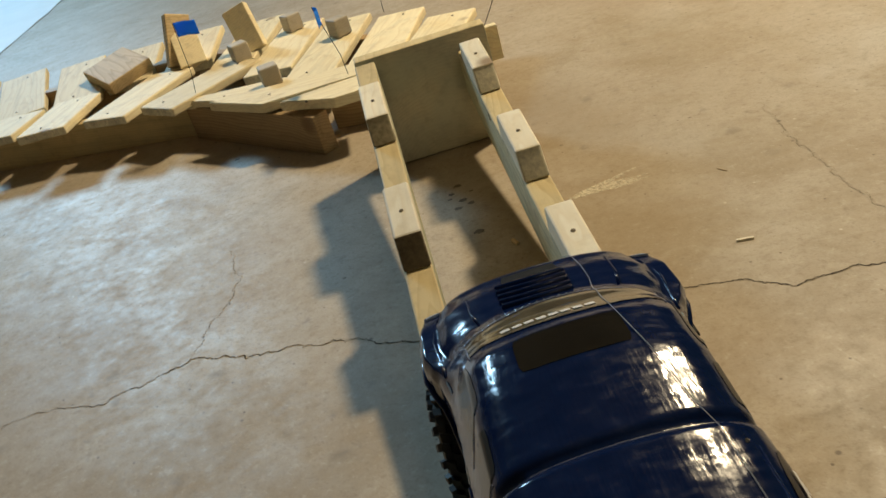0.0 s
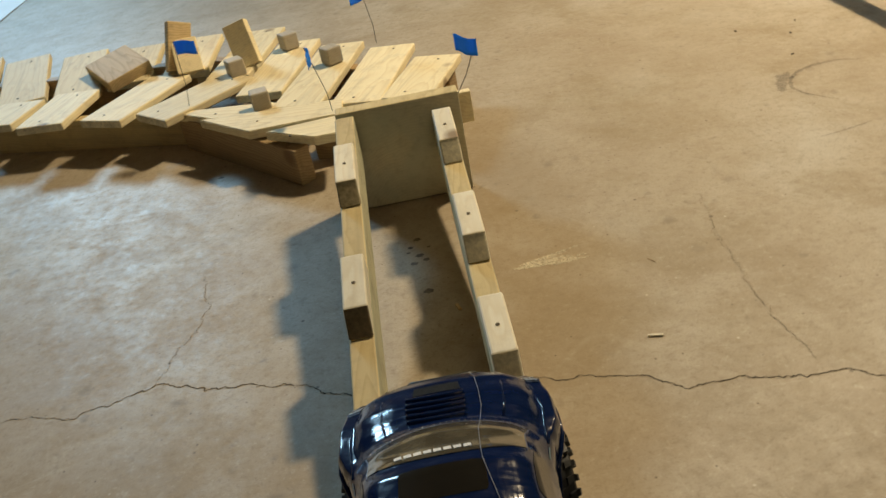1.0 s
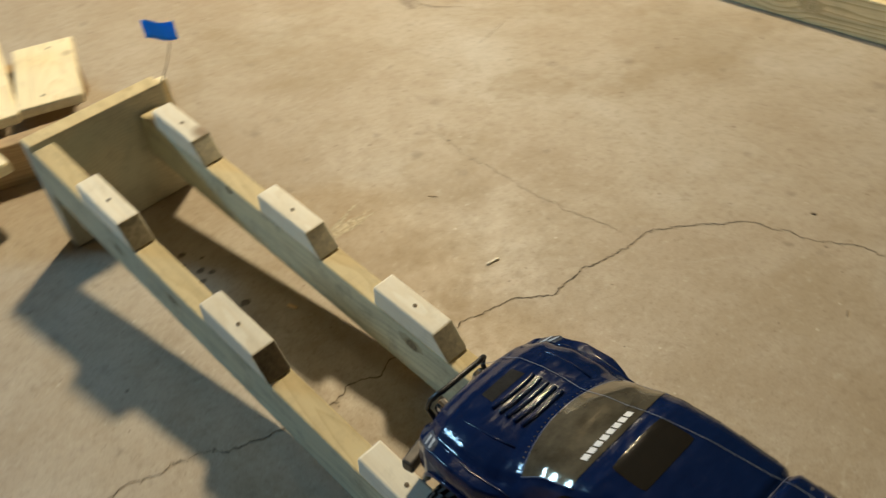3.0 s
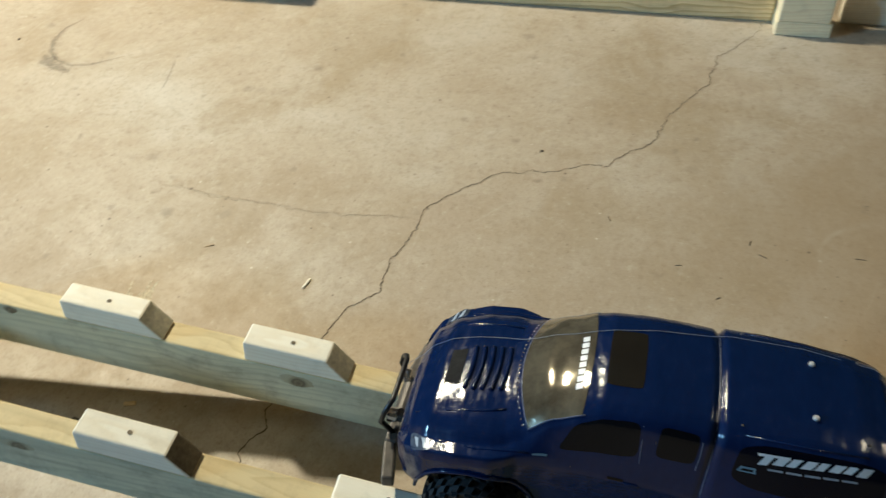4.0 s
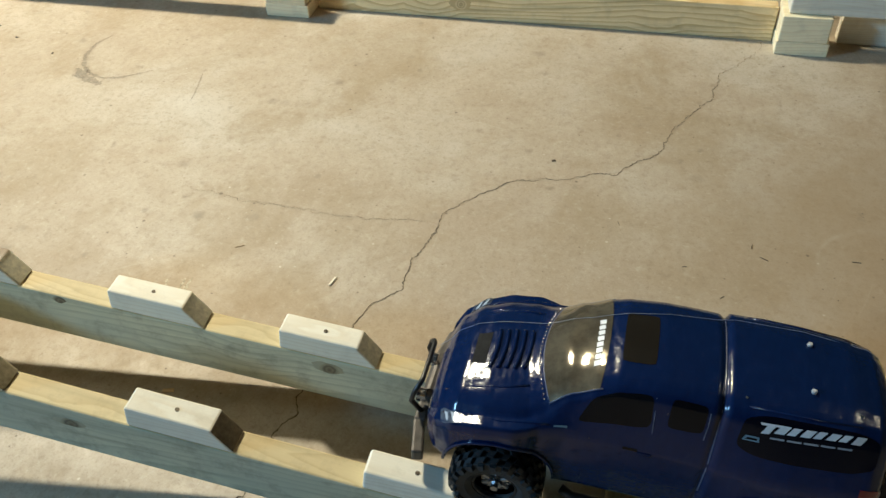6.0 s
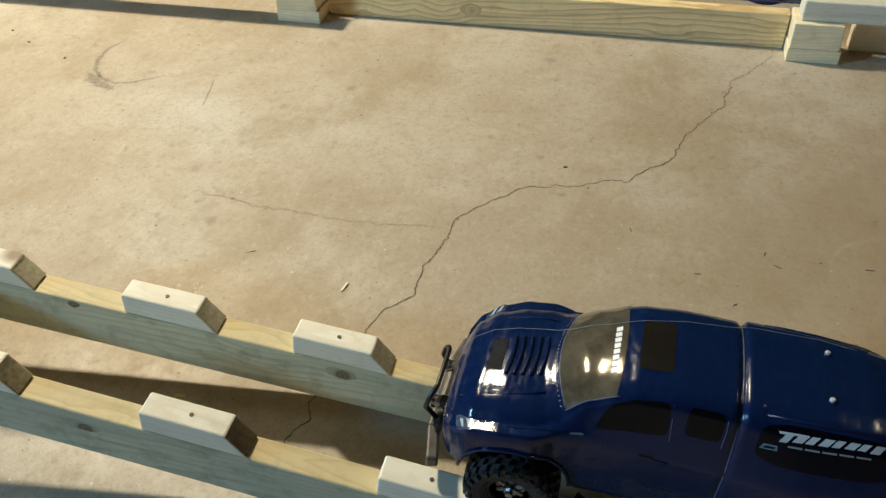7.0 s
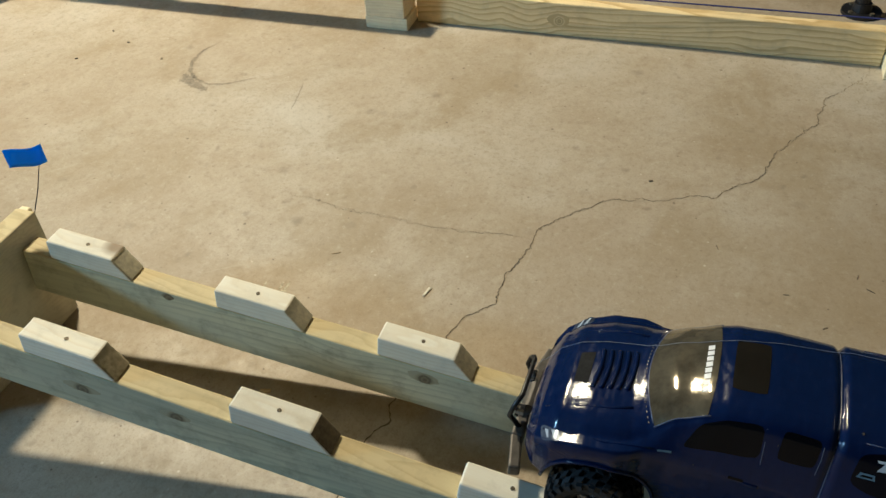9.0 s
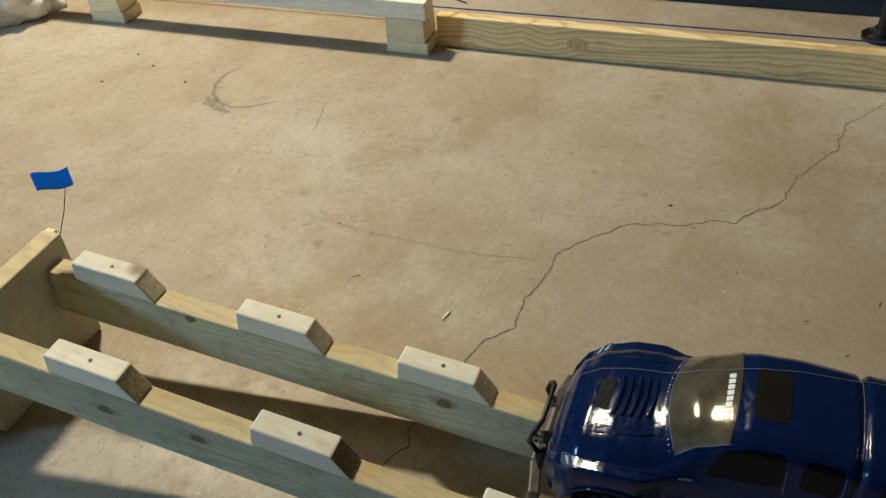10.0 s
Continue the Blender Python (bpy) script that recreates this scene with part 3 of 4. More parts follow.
def rock():
    bm = bmesh.new()
    bmesh.ops.create_icosphere(bm, subdivisions=5, radius=1.0)
    for v in bm.verts:
        n = noise.fractal(v.co * 1.3, 1.0, 2.0, 6) * 0.22 + noise.fractal(v.co * 7, 0.8, 2.0, 5) * 0.09
        v.co = v.co * (1 + n)
        v.co.z = max(v.co.z, -0.45)
    bmesh.ops.scale(bm, vec=(0.15, 0.17, 0.13), verts=bm.verts)
    tagged(part("rock", bm, plain("white_rock", (0.90, 0.89, 0.86), 0.9, scale=30, grain=0.12, bump=1.0), smooth=True, m=pose(1.30, 1.25, 0.055)), "rough whitish rock lying on the concrete floor", "rock")


rock()

# ---- low deck at the near end of the bridge ----
start = empty("start_deck", Matrix(), "low deck of yellow pine planks at the foot of the bridge", "wooden deck")
plank((-0.16, -1.137), (0.142, -1.140), 0.135, z=0.0575, thick=0.038, material=YELLOW, parent=start)
plank((-0.16, -1.285), (0.06, -1.285), 0.14, z=0.055, thick=0.038, material=YELLOW, parent=start)
plank((0.008, -1.275), (0.155, -1.585), 0.14, z=0.098, material=YELLOW, parent=start)
plank((0.140, -1.465), (0.29, -1.625), 0.14, z=0.100, material=YELLOW, parent=start)
plank((0.205, -1.515), (0.435, -1.625), 0.14, z=0.1225, material=YELLOW, parent=start)
beam(start, (-0.15, -1.36), (0.22, -1.53), 0.058, 0.038)
beam(start, (-0.15, -1.09), (-0.15, -1.34), 0.012, 0.04)
beam(start, (0.05, -1.09), (0.05, -1.36), 0.012, 0.04)
cube_block((0.085, -1.322, 0.098), 0.045, 14, "pale square wooden block on the low deck", PALE)
cube_block((0.11, -1.46, 0.098), 0.05, 40, "pale square wooden block on the low deck", PALE)

# ---- cracks and marks in the concrete ----


def ribbon(nodes, width, jitter, steps, seed, z=0.0006):
    """A ragged ribbon on the floor along a few corner points, broken up between them."""
    rng = random.Random(seed)
    pts = [Vector((*p, 0)) for p in nodes]
    for level in range(steps):
        out = [pts[0]]
        for a, b in zip(pts, pts[1:]):
            d = b - a
            out += [(a + b) / 2 + Vector((-d.y, d.x, 0)) * rng.uniform(-jitter, jitter) * (0.25 + 0.3 * level), b]
        pts = out
    bm = bmesh.new()
    last = None
    for i, p in enumerate(pts):
        d = (pts[min(i + 1, len(pts) - 1)] - pts[max(i - 1, 0)]).normalized()
        w = width * (0.25 + 0.75 * min(1, 6 * i / len(pts), 6 * (len(pts) - 1 - i) / len(pts))) * rng.uniform(0.25, 1.4) / 2
        side = Vector((-d.y, d.x, 0)) * w
        pair = [bm.verts.new(p + side + Vector((0, 0, z))), bm.verts.new(p - side + Vector((0, 0, z)))]
        if last:
            bm.faces.new((last[0], last[1], pair[1], pair[0]))
        last = pair
    return bm


def crack(nodes, width, seed, label, jitter=0.22, material=None):
    ob = tagged(part("floor_crack", ribbon(nodes, width, jitter, 6 if len(nodes) < 12 else 5, seed), material or CRACK), label, "crack", kind="structure")
    part("chipped_edge", ribbon(nodes, width * 2.1, jitter, 6 if len(nodes) < 12 else 5, seed, 0.0003), CHIPPED, ob)


crack([(-1.0, -0.52), (-0.67, -0.452), (-0.588, -0.482), (-0.465, -0.433), (-0.377, -0.479), (-0.205, -0.519), (-0.131, -0.565), (0.04, -0.60), (0.217, -0.624), (0.284, -0.645), (0.344, -0.694),
       (0.41, -0.691), (0.514, -0.716), (0.561, -0.718), (0.615, -0.766), (0.69, -0.852), (0.734, -1.025), (0.841, -1.119), (0.946, -1.156), (1.07, -1.223), (1.158, -1.237), (1.245, -1.297), (1.345, -1.34)], 0.0015, 3, "long ragged crack running across the concrete floor")
crack([(0.53, -0.69), (0.526, -0.647), (0.517, -0.561), (0.522, -0.435), (0.53, -0.293), (0.56, -0.16)], 0.0006, 5, "fine branching hairline crack in the concrete", material=HAIRLINE)
crack([(-0.43, -0.10), (-0.40, -0.22), (-0.43, -0.33), (-0.465, -0.433)], 0.0005, 8, "fine branching hairline crack in the concrete", material=HAIRLINE)

SCUFF = bpy.data.materials.new("rubber_scuff")


def scuff_material():
    """Thin rubber left on the floor: dark, broken up, letting the concrete show through."""
    SCUFF.use_nodes = True
    t = SCUFF.node_tree
    b = t.nodes["Principled BSDF"]
    b.inputs["Base Color"].default_value, b.inputs["Roughness"].default_value = (0.07, 0.055, 0.045, 1), 0.8
    tc = t.nodes.new("ShaderNodeTexCoord").outputs["Object"]
    f = node(t, "ShaderNodeTexNoise", Vector=tc, Scale=240.0, Detail=8.0, Roughness=0.8).outputs[0]
    t.links.new(ramp(t, f, [(0.32, grey(0)), (0.74, grey(0.6))]), b.inputs["Alpha"])


scuff_material()
arc = [(1.12, 0.296), (1.068, 0.318), (1.005, 0.313), (0.960, 0.290), (0.926, 0.250), (0.912, 0.209), (0.924, 0.165), (0.968, 0.105)]
tagged(part("tyre_mark", ribbon(arc, 0.011, 0.05, 4, 12), SCUFF), "curved dark tyre scuff on the concrete", "tyre mark", kind="structure")
tagged(part("tyre_mark", ribbon([(0.945, 0.300), (0.905, 0.255), (0.885, 0.20)], 0.034, 0.08, 4, 13, 0.0009), SCUFF), "smudged dark tyre scuff on the concrete", "tyre mark", kind="structure")
tagged(part("tyre_mark", ribbon([(0.85, -0.050), (0.909, -0.040), (0.973, -0.024)], 0.005, 0.08, 4, 14, 0.0009), SCUFF), "short faint tyre scuff on the concrete", "tyre mark", kind="structure")


DRY = bpy.data.materials.new("pale_scrape")


def scrape_material():
    """Concrete scraped pale by spinning tyres, thin and broken up."""
    DRY.use_nodes = True
    t = DRY.node_tree
    b = t.nodes["Principled BSDF"]
    b.inputs["Base Color"].default_value, b.inputs["Roughness"].default_value = (0.76, 0.69, 0.53, 1), 0.8
    tc = t.nodes.new("ShaderNodeTexCoord").outputs["Object"]
    f = node(t, "ShaderNodeTexNoise", Vector=tc, Scale=160.0, Detail=8.0, Roughness=0.8).outputs[0]
    t.links.new(ramp(t, f, [(0.30, grey(0)), (0.62, grey(0.85))]), b.inputs["Alpha"])


scrape_material()
rng = random.Random(77)
for k in range(6):
    a = radians(-14 + 7 * k + rng.uniform(-3, 3))
    r0, r1 = rng.uniform(0.0, 0.03), rng.uniform(0.10, 0.19)
    c, s = math.cos(a), math.sin(a)
    pts = [(0.150 + r * c - 0.25 * r * r * s, -0.305 + r * s * 0.62 + 0.25 * r * r * c) for r in (r0, (r0 + r1) / 2, r1)]
    tagged(part("scrape_mark", ribbon(pts, rng.uniform(0.005, 0.011), 0.02, 4, 60 + k, 0.0004 + 0.00005 * k), DRY), "faint pale scrape fanning out on the concrete", "scrape mark", "pale scrapes beside the rail", "structure")


def blot(x, y, r, seed):
    rng = random.Random(seed)
    bm = bmesh.new()
    bm.faces.new([bm.verts.new((x + r * rng.uniform(0.7, 1.2) * math.cos(k * 0.449), y + 0.8 * r * rng.uniform(0.7, 1.2) * math.sin(k * 0.449), 0.0005)) for k in range(14)])
    tagged(part("oil_spot", bm, OIL), "small dark oily spot on the concrete", "stain", "oily spots between the rails", "structure")


OIL = plain("oily_stain", (0.15, 0.115, 0.08), 0.5, scale=120, grain=0.4)
for k, (x, y, r) in enumerate([(0.0, -0.135, 0.008), (-0.015, -0.162, 0.006), (0.0, -0.196, 0.009), (0.012, -0.215, 0.007), (-0.012, -0.222, 0.008), (0.007, -0.321, 0.010), (-0.02, -0.18, 0.004), (0.02, -0.17, 0.004), (-0.447, 0.348, 0.007)]):
    blot(x, y, r, 40 + k)


def sliver(x, y, length, width, turn, material, label, name="wood_chip"):
    bm = box((width, length, width * 0.5), (0, 0, width * 0.26), width * 0.1, 1)
    for v in bm.verts:
        v.co.x += 3.0 * v.co.y * v.co.y / max(length, 0.001) * 0.4
        v.co.x *= 1 - 0.6 * abs(v.co.y) / length
    tagged(part(name, bm, material, m=pose(x, y, 0.0002, 0, 0, turn)), label, "debris", "small debris on the floor")


sliver(0.337, -0.5625, 0.023, 0.006, -103, PALE, "pale splinter of wood lying on the concrete")
sliver(0.048, -0.391, 0.018, 0.008, 15, TAN, "tan splinter of wood lying on the concrete")
sliver(0.391, -0.367, 0.018, 0.002, 30, BROWN, "thin curled shaving lying on the concrete", "shaving")
for k, (x, y) in enumerate([(0.488, -1.171), (0.566, -1.29), (0.538, -1.309), (0.425, -1.232), (0.587, -1.046), (0.553, -1.464)]):
    sliver(x, y, 0.009 + 0.003 * (k % 3), 0.0020, 70 * k + 10, OIL, "dark bit of bark lying on the concrete", "bark_chip")
for k, (x, y) in enumerate([(1.064, 0.548), (0.952, 0.636), (1.004, 0.403), (1.119, 0.633), (0.766, -0.903)]):
    sliver(x, y, 0.008, 0.005, 50 * k, OIL, "small dark clod of dirt on the concrete", "dirt_clod")
# thin white layer over the floor at the far left, its right edge ragged
bm = bmesh.new()
bmesh.ops.create_grid(bm, x_segments=40, y_segments=40, size=0.5)
for v in bm.verts:
    x, y = v.co.x, v.co.y
    v.co = Vector((-2.9 + 2.2 * x + (0.03 * noise.noise(Vector((y * 14, 1, 0))) if x > 0.49 else 0), 4.3 + 3.6 * y, 0.003 + 0.004 * abs(noise.noise(Vector((x * 9, y * 9, 3))))))
tagged(part("white_floor_area", bm, plain("white_floor_area", (0.80, 0.82, 0.84), 0.5, scale=5, grain=0.05), smooth=True), "thin white layer over the floor at the far left", "sheet")


# ---- model truck ----
GLASS = plain("smoked_window", (0.004, 0.004, 0.006), 0.16, scale=20, bump=0.03)
GLASS.node_tree.nodes["Principled BSDF"].inputs["Specular IOR Level"].default_value = 0.22
CAPGLASS = plain("blackened_cap_side", (0.0024, 0.0030, 0.0085), 0.16, scale=20, bump=0.03)
CAPGLASS.node_tree.nodes["Principled BSDF"].inputs["Specular IOR Level"].default_value = 0.25
GLINT = plain("headlight_glint", (0.34, 0.40, 0.48), 0.3)
# pale blue-grey for the lines along window edges and the roof seam
SEAM = plain("pale_seam", (0.10, 0.12, 0.19), 0.3)
LINEGREY = plain("grey_decal_line", (0.30, 0.30, 0.32), 0.5)
HEADLIGHT = plain("headlight_decal", (0.09, 0.115, 0.17), 0.22, 0.3, scale=180, grain=0.6, coat=0.2)
# opaque half-metal windscreen; warm reflections are put into its mottled brown
SCREEN = plain("reflection_toned_screen", (0.17, 0.145, 0.10), 0.10, 0.5, scale=30, grain=0.7, bump=0.4, coat=0.4)
MESH = plain("dark_mesh", (0.02, 0.02, 0.02), 0.7, scale=400, grain=0.5)
MESH.node_tree.nodes["Principled BSDF"].inputs["Specular IOR Level"].default_value = 0.08
ROOFGLASS = plain("dark_roof_glass", (0.018, 0.016, 0.013), 0.12, 0.15, scale=40, grain=0.25, bump=0.5)
WHITE = plain("white_decal", (0.72, 0.72, 0.72), 0.4, scale=80, grain=0.08)
CREAM = plain("unpainted_shell_inside", (0.50, 0.47, 0.40), 0.6)
CHROME = plain("chrome", (0.72, 0.72, 0.74), 0.16, 1.0, grain=0.05)
DULL = plain("dull_wheel_chrome", (0.46, 0.46, 0.48), 0.25, 1.0, grain=0.2)
RED = plain("red_lens", (0.17, 0.014, 0.012), 0.25, coat=0.5)
GUNMETAL = plain("worn_bumper_steel", (0.10, 0.088, 0.075), 0.5, 0.4, grain=0.35, scale=120)
PALEBLUE = plain("pale_blue_decal", (0.14, 0.22, 0.27), 0.4)
WASHER = plain("dull_washer", (0.62, 0.62, 0.62), 0.4, 0.3)
CORD = plain("grey_cord", (0.24, 0.25, 0.28), 0.6)

# stations of the shell: y, bottom, half width, belt height, half width of the top, height of the top
SHELL = [(0.260, 0.100, 0.056, 0.118, 0.046, 0.1230), (0.256, 0.091, 0.080, 0.128, 0.065, 0.1400), (0.244, 0.084, 0.096, 0.140, 0.079, 0.1580), (0.220, 0.080, 0.107, 0.154, 0.088, 0.1740),
         (0.185, 0.079, 0.112, 0.166, 0.093, 0.1850), (0.150, 0.079, 0.112, 0.171, 0.093, 0.1910), (0.135, 0.077, 0.107, 0.172, 0.089, 0.1940), (0.122, 0.077, 0.101, 0.173, 0.085, 0.2000),
         (0.092, 0.075, 0.096, 0.174, 0.077, 0.2240), (0.062, 0.075, 0.095, 0.174, 0.076, 0.2405), (0.044, 0.075, 0.095, 0.174, 0.075, 0.2475), (0.000, 0.075, 0.095, 0.174, 0.076, 0.2515), (-0.059, 0.075, 0.096, 0.174, 0.076, 0.2505),
         (-0.065, 0.075, 0.094, 0.173, 0.072, 0.2465), (-0.071, 0.075, 0.099, 0.175, 0.077, 0.2525), (-0.108, 0.076, 0.104, 0.176, 0.078, 0.2525), (-0.148, 0.077, 0.107, 0.176, 0.078, 0.2515), (-0.195, 0.079, 0.104, 0.176, 0.076, 0.2485), (-0.226, 0.081, 0.101, 0.175, 0.072, 0.2435),
         (-0.239, 0.084, 0.096, 0.173, 0.068, 0.2365), (-0.247, 0.089, 0.088, 0.165, 0.059, 0.2215)]


def ease(a, b, v):
    f = min(1, max(0, (v - a) / (b - a)))
    return f * f * (3 - 2 * f)


def screen_foot(u):
    """Where the bowed foot of the windscreen meets the bonnet."""
    return 0.116 + 0.017 * (1 - (u / 0.37) ** 2)


def shell_point(y, u):
    """A point of the shell: y along the truck; u from -1 (left bottom) over 0 (middle of the top) to 1 (right bottom)."""
    rows = SHELL
    along, y = y, y - 0.015 * max(0, 1 - (u / 0.40) ** 2) * ease(0.065, 0.135, y) * (1 - ease(0.145, 0.20, y))
    i = next((k for k in range(len(rows) - 1) if rows[k + 1][0] <= y), len(rows) - 2)
    f = min(1, max(0, (rows[i][0] - y) / (rows[i][0] - rows[i + 1][0])))
    f = 0.6 * f + 0.4 * f * f * (3 - 2 * f)
    lo, w, belt, wt, top = (a + (b - a) * f for a, b in zip(rows[i][1:], rows[i + 1][1:]))
    prof = [(0, 0, top + 0.0060), (0.12, wt * 0.30, top + 0.0053), (0.22, wt * 0.55, top + 0.0033), (0.31, wt * 0.77, top - 0.0005), (0.37, wt * 0.91, top - 0.0065), (0.42, wt, top - 0.0145), (0.64, w * 0.965, belt + 0.004), (0.68, w * 0.995, belt - 0.006),
            (0.84, w, (belt + lo) / 2), (0.96, w * 0.985, lo + 0.004), (1.0, w * 0.93, lo)]
    s = abs(u)
    k = next((j for j in range(len(prof) - 1) if s <= prof[j + 1][0]), len(prof) - 2)
    g = (s - prof[k][0]) / (prof[k + 1][0] - prof[k][0])
    x, z = (a + (b - a) * g for a, b in zip(prof[k][1:], prof[k + 1][1:]))
    return Vector((x if u > 0 else -x, along, z))


def shell_normal(y, u):
    a = shell_point(y + 0.003, u) - shell_point(y - 0.003, u)
    b = shell_point(y, min(1, u + 0.01)) - shell_point(y, max(-1, u - 0.01))
    n = a.cross(b).normalized()
    return n if n.dot(shell_point(y, u) - Vector((0, y, 0.12))) > 0 else -n


def patch(corners, lift=0.0008, n=8, bm=None, curl=0.0):
    """A thin sheet on the shell between four corners (y, u), in order round it; curl rounds the corners."""
    bm = bm or bmesh.new()
    grid = []
    for i in range(n + 1):
        row = []
        for j in range(n + 1):
            p, q = 2 * i / n - 1, 2 * j / n - 1
            f, g = 0.5 + 0.5 * p * (1 - curl * q ** 6), 0.5 + 0.5 * q * (1 - curl * p ** 6)
            y = (1 - f) * ((1 - g) * corners[0][0] + g * corners[1][0]) + f * ((1 - g) * corners[3][0] + g * corners[2][0])
            u = (1 - f) * ((1 - g) * corners[0][1] + g * corners[1][1]) + f * ((1 - g) * corners[3][1] + g * corners[2][1])
            row.append(bm.verts.new(shell_point(y, u) + shell_normal(y, u) * lift))
        grid.append(row)
    for i in range(n):
        for j in range(n):
            bm.faces.new((grid[i][j], grid[i + 1][j], grid[i + 1][j + 1], grid[i][j + 1]))
    return bm


def line_on_shell(pts, r, bm=None):
    return pipe(bm or bmesh.new(), [tuple(shell_point(y, u)) for y, u in pts], r, 6)


TYRE_R, AXLES, ARCH = 0.0585, (0.163, -0.146), 0.066


def shell_mesh():
    bm = bmesh.new()
    ys = [0.260 - 0.507 * i / 150 for i in range(151)]
    us = [-1 + 2 * j / 112 for j in range(113)]
    grid = [[bm.verts.new(shell_point(y, u)) for u in us] for y in ys]
    for i in range(150):
        for j in range(112):
            bm.faces.new((grid[i][j], grid[i][j + 1], grid[i + 1][j + 1], grid[i + 1][j]))
    for row in (grid[0], grid[-1]):
        bm.faces.new(row)
    gone = []
    for v in bm.verts:
        if abs(v.co.x) > 0.06 and v.co.z < 0.17:
            for y in AXLES:
                d = Vector((0, v.co.y - y, v.co.z - 0.080))
                if d.length < ARCH:
                    if d.length > ARCH - 0.006:
                        d *= ARCH / d.length
                        v.co.y, v.co.z = y + d.y, 0.080 + d.z
                    else:
                        gone.append(v)
    bmesh.ops.delete(bm, geom=gone, context="VERTS")
    bmesh.ops.recalc_face_normals(bm, faces=bm.faces[:])
    return bm


def wheel(parent, x, y, side):
    """Rim with a chrome face, and a lugged tyre round it; side is 1 for the right."""
    base = part("wheel", tube(bmesh.new(), (-0.016 * side, 0, 0), (0.002 * side, 0, 0), 0.028, 28), BLACK, parent, "dark wheel rim", m=pose(x, y, TYRE_R))
    bm = bmesh.new()
    # one rubber skin; the tread blocks are raised out of it, staggered from row to row
    prof = [(-0.012, 0.0265), (-0.020, 0.0285), (-0.0250, 0.036), (-0.0262, 0.0455), (-0.0240, 0.0522), (-0.0165, 0.0538), (-0.0080, 0.0543), (0, 0.0545),
            (0.0080, 0.0543), (0.0165, 0.0538), (0.0240, 0.0522), (0.0262, 0.0455), (0.0250, 0.036), (0.020, 0.0285), (0.012, 0.0265)]
    skew = (0, 0, 0, 0, 0, 0.35, 0.8, 0.3, 0.8, 0.35, 0, 0, 0, 0, 0)
    n = 44
    ring = [[bm.verts.new((px, r * math.cos(2 * math.pi * (k + d) / n), r * math.sin(2 * math.pi * (k + d) / n))) for (px, r), d in zip(prof, skew)] for k in range(n)]
    blocks = []
    for k in range(n):
        for j in range(len(prof) - 1):
            f = bm.faces.new((ring[k][j], ring[k][j + 1], ring[(k + 1) % n][j + 1], ring[(k + 1) % n][j]))
            f.smooth = True
            if 3 <= j <= 10 and (k + (j in (5, 8)) + (j > 6)) % 2 == 0:
                blocks.append(f)
    bmesh.ops.recalc_face_normals(bm, faces=bm.faces[:])
    bmesh.ops.inset_individual(bm, faces=blocks, thickness=0.0005, depth=0.0044)
    for f in bm.faces:
        f.smooth = False
    part("tyre", bm, TYRE, base, "black lugged rubber tyre")
    f = 0.0150 * side
    bm = tube(bmesh.new(), (f * 0.2, 0, 0), (f * 1.05, 0, 0), 0.0090, 20, 0.0078)
    tube(bm, (f, 0, 0), (f * 1.45, 0, 0), 0.0050, 6)
    tube(bm, (f * 0.2, 0, 0), (f * 0.55, 0, 0), 0.0195, 28, 0.0185)
    for k in range(6):
        box((0.0055, 0.0070, 0.012), (0, 0, 0.0135), 0.0015, 1, pose(f * 0.62, 0, 0, 60 * k), bm)
    for k in range(6):
        m = pose(0, 0, 0, 60 * k + 30)
        tube(bm, m @ Vector((f * 0.5, 0, 0.0150)), m @ Vector((f * 0.72, 0, 0.0150)), 0.0019, 6)
    part("spokes", bm, DULL, base, "chrome six-spoke wheel face")
    bm = bmesh.new()
    loop = [(f * 1.15, 0.0265 * math.cos(2 * math.pi * k / 40), 0.0265 * math.sin(2 * math.pi * k / 40)) for k in range(41)]
    pipe(bm, loop, 0.0021, 6)
    part("rim_ring", bm, BLACK, base, smooth=True)


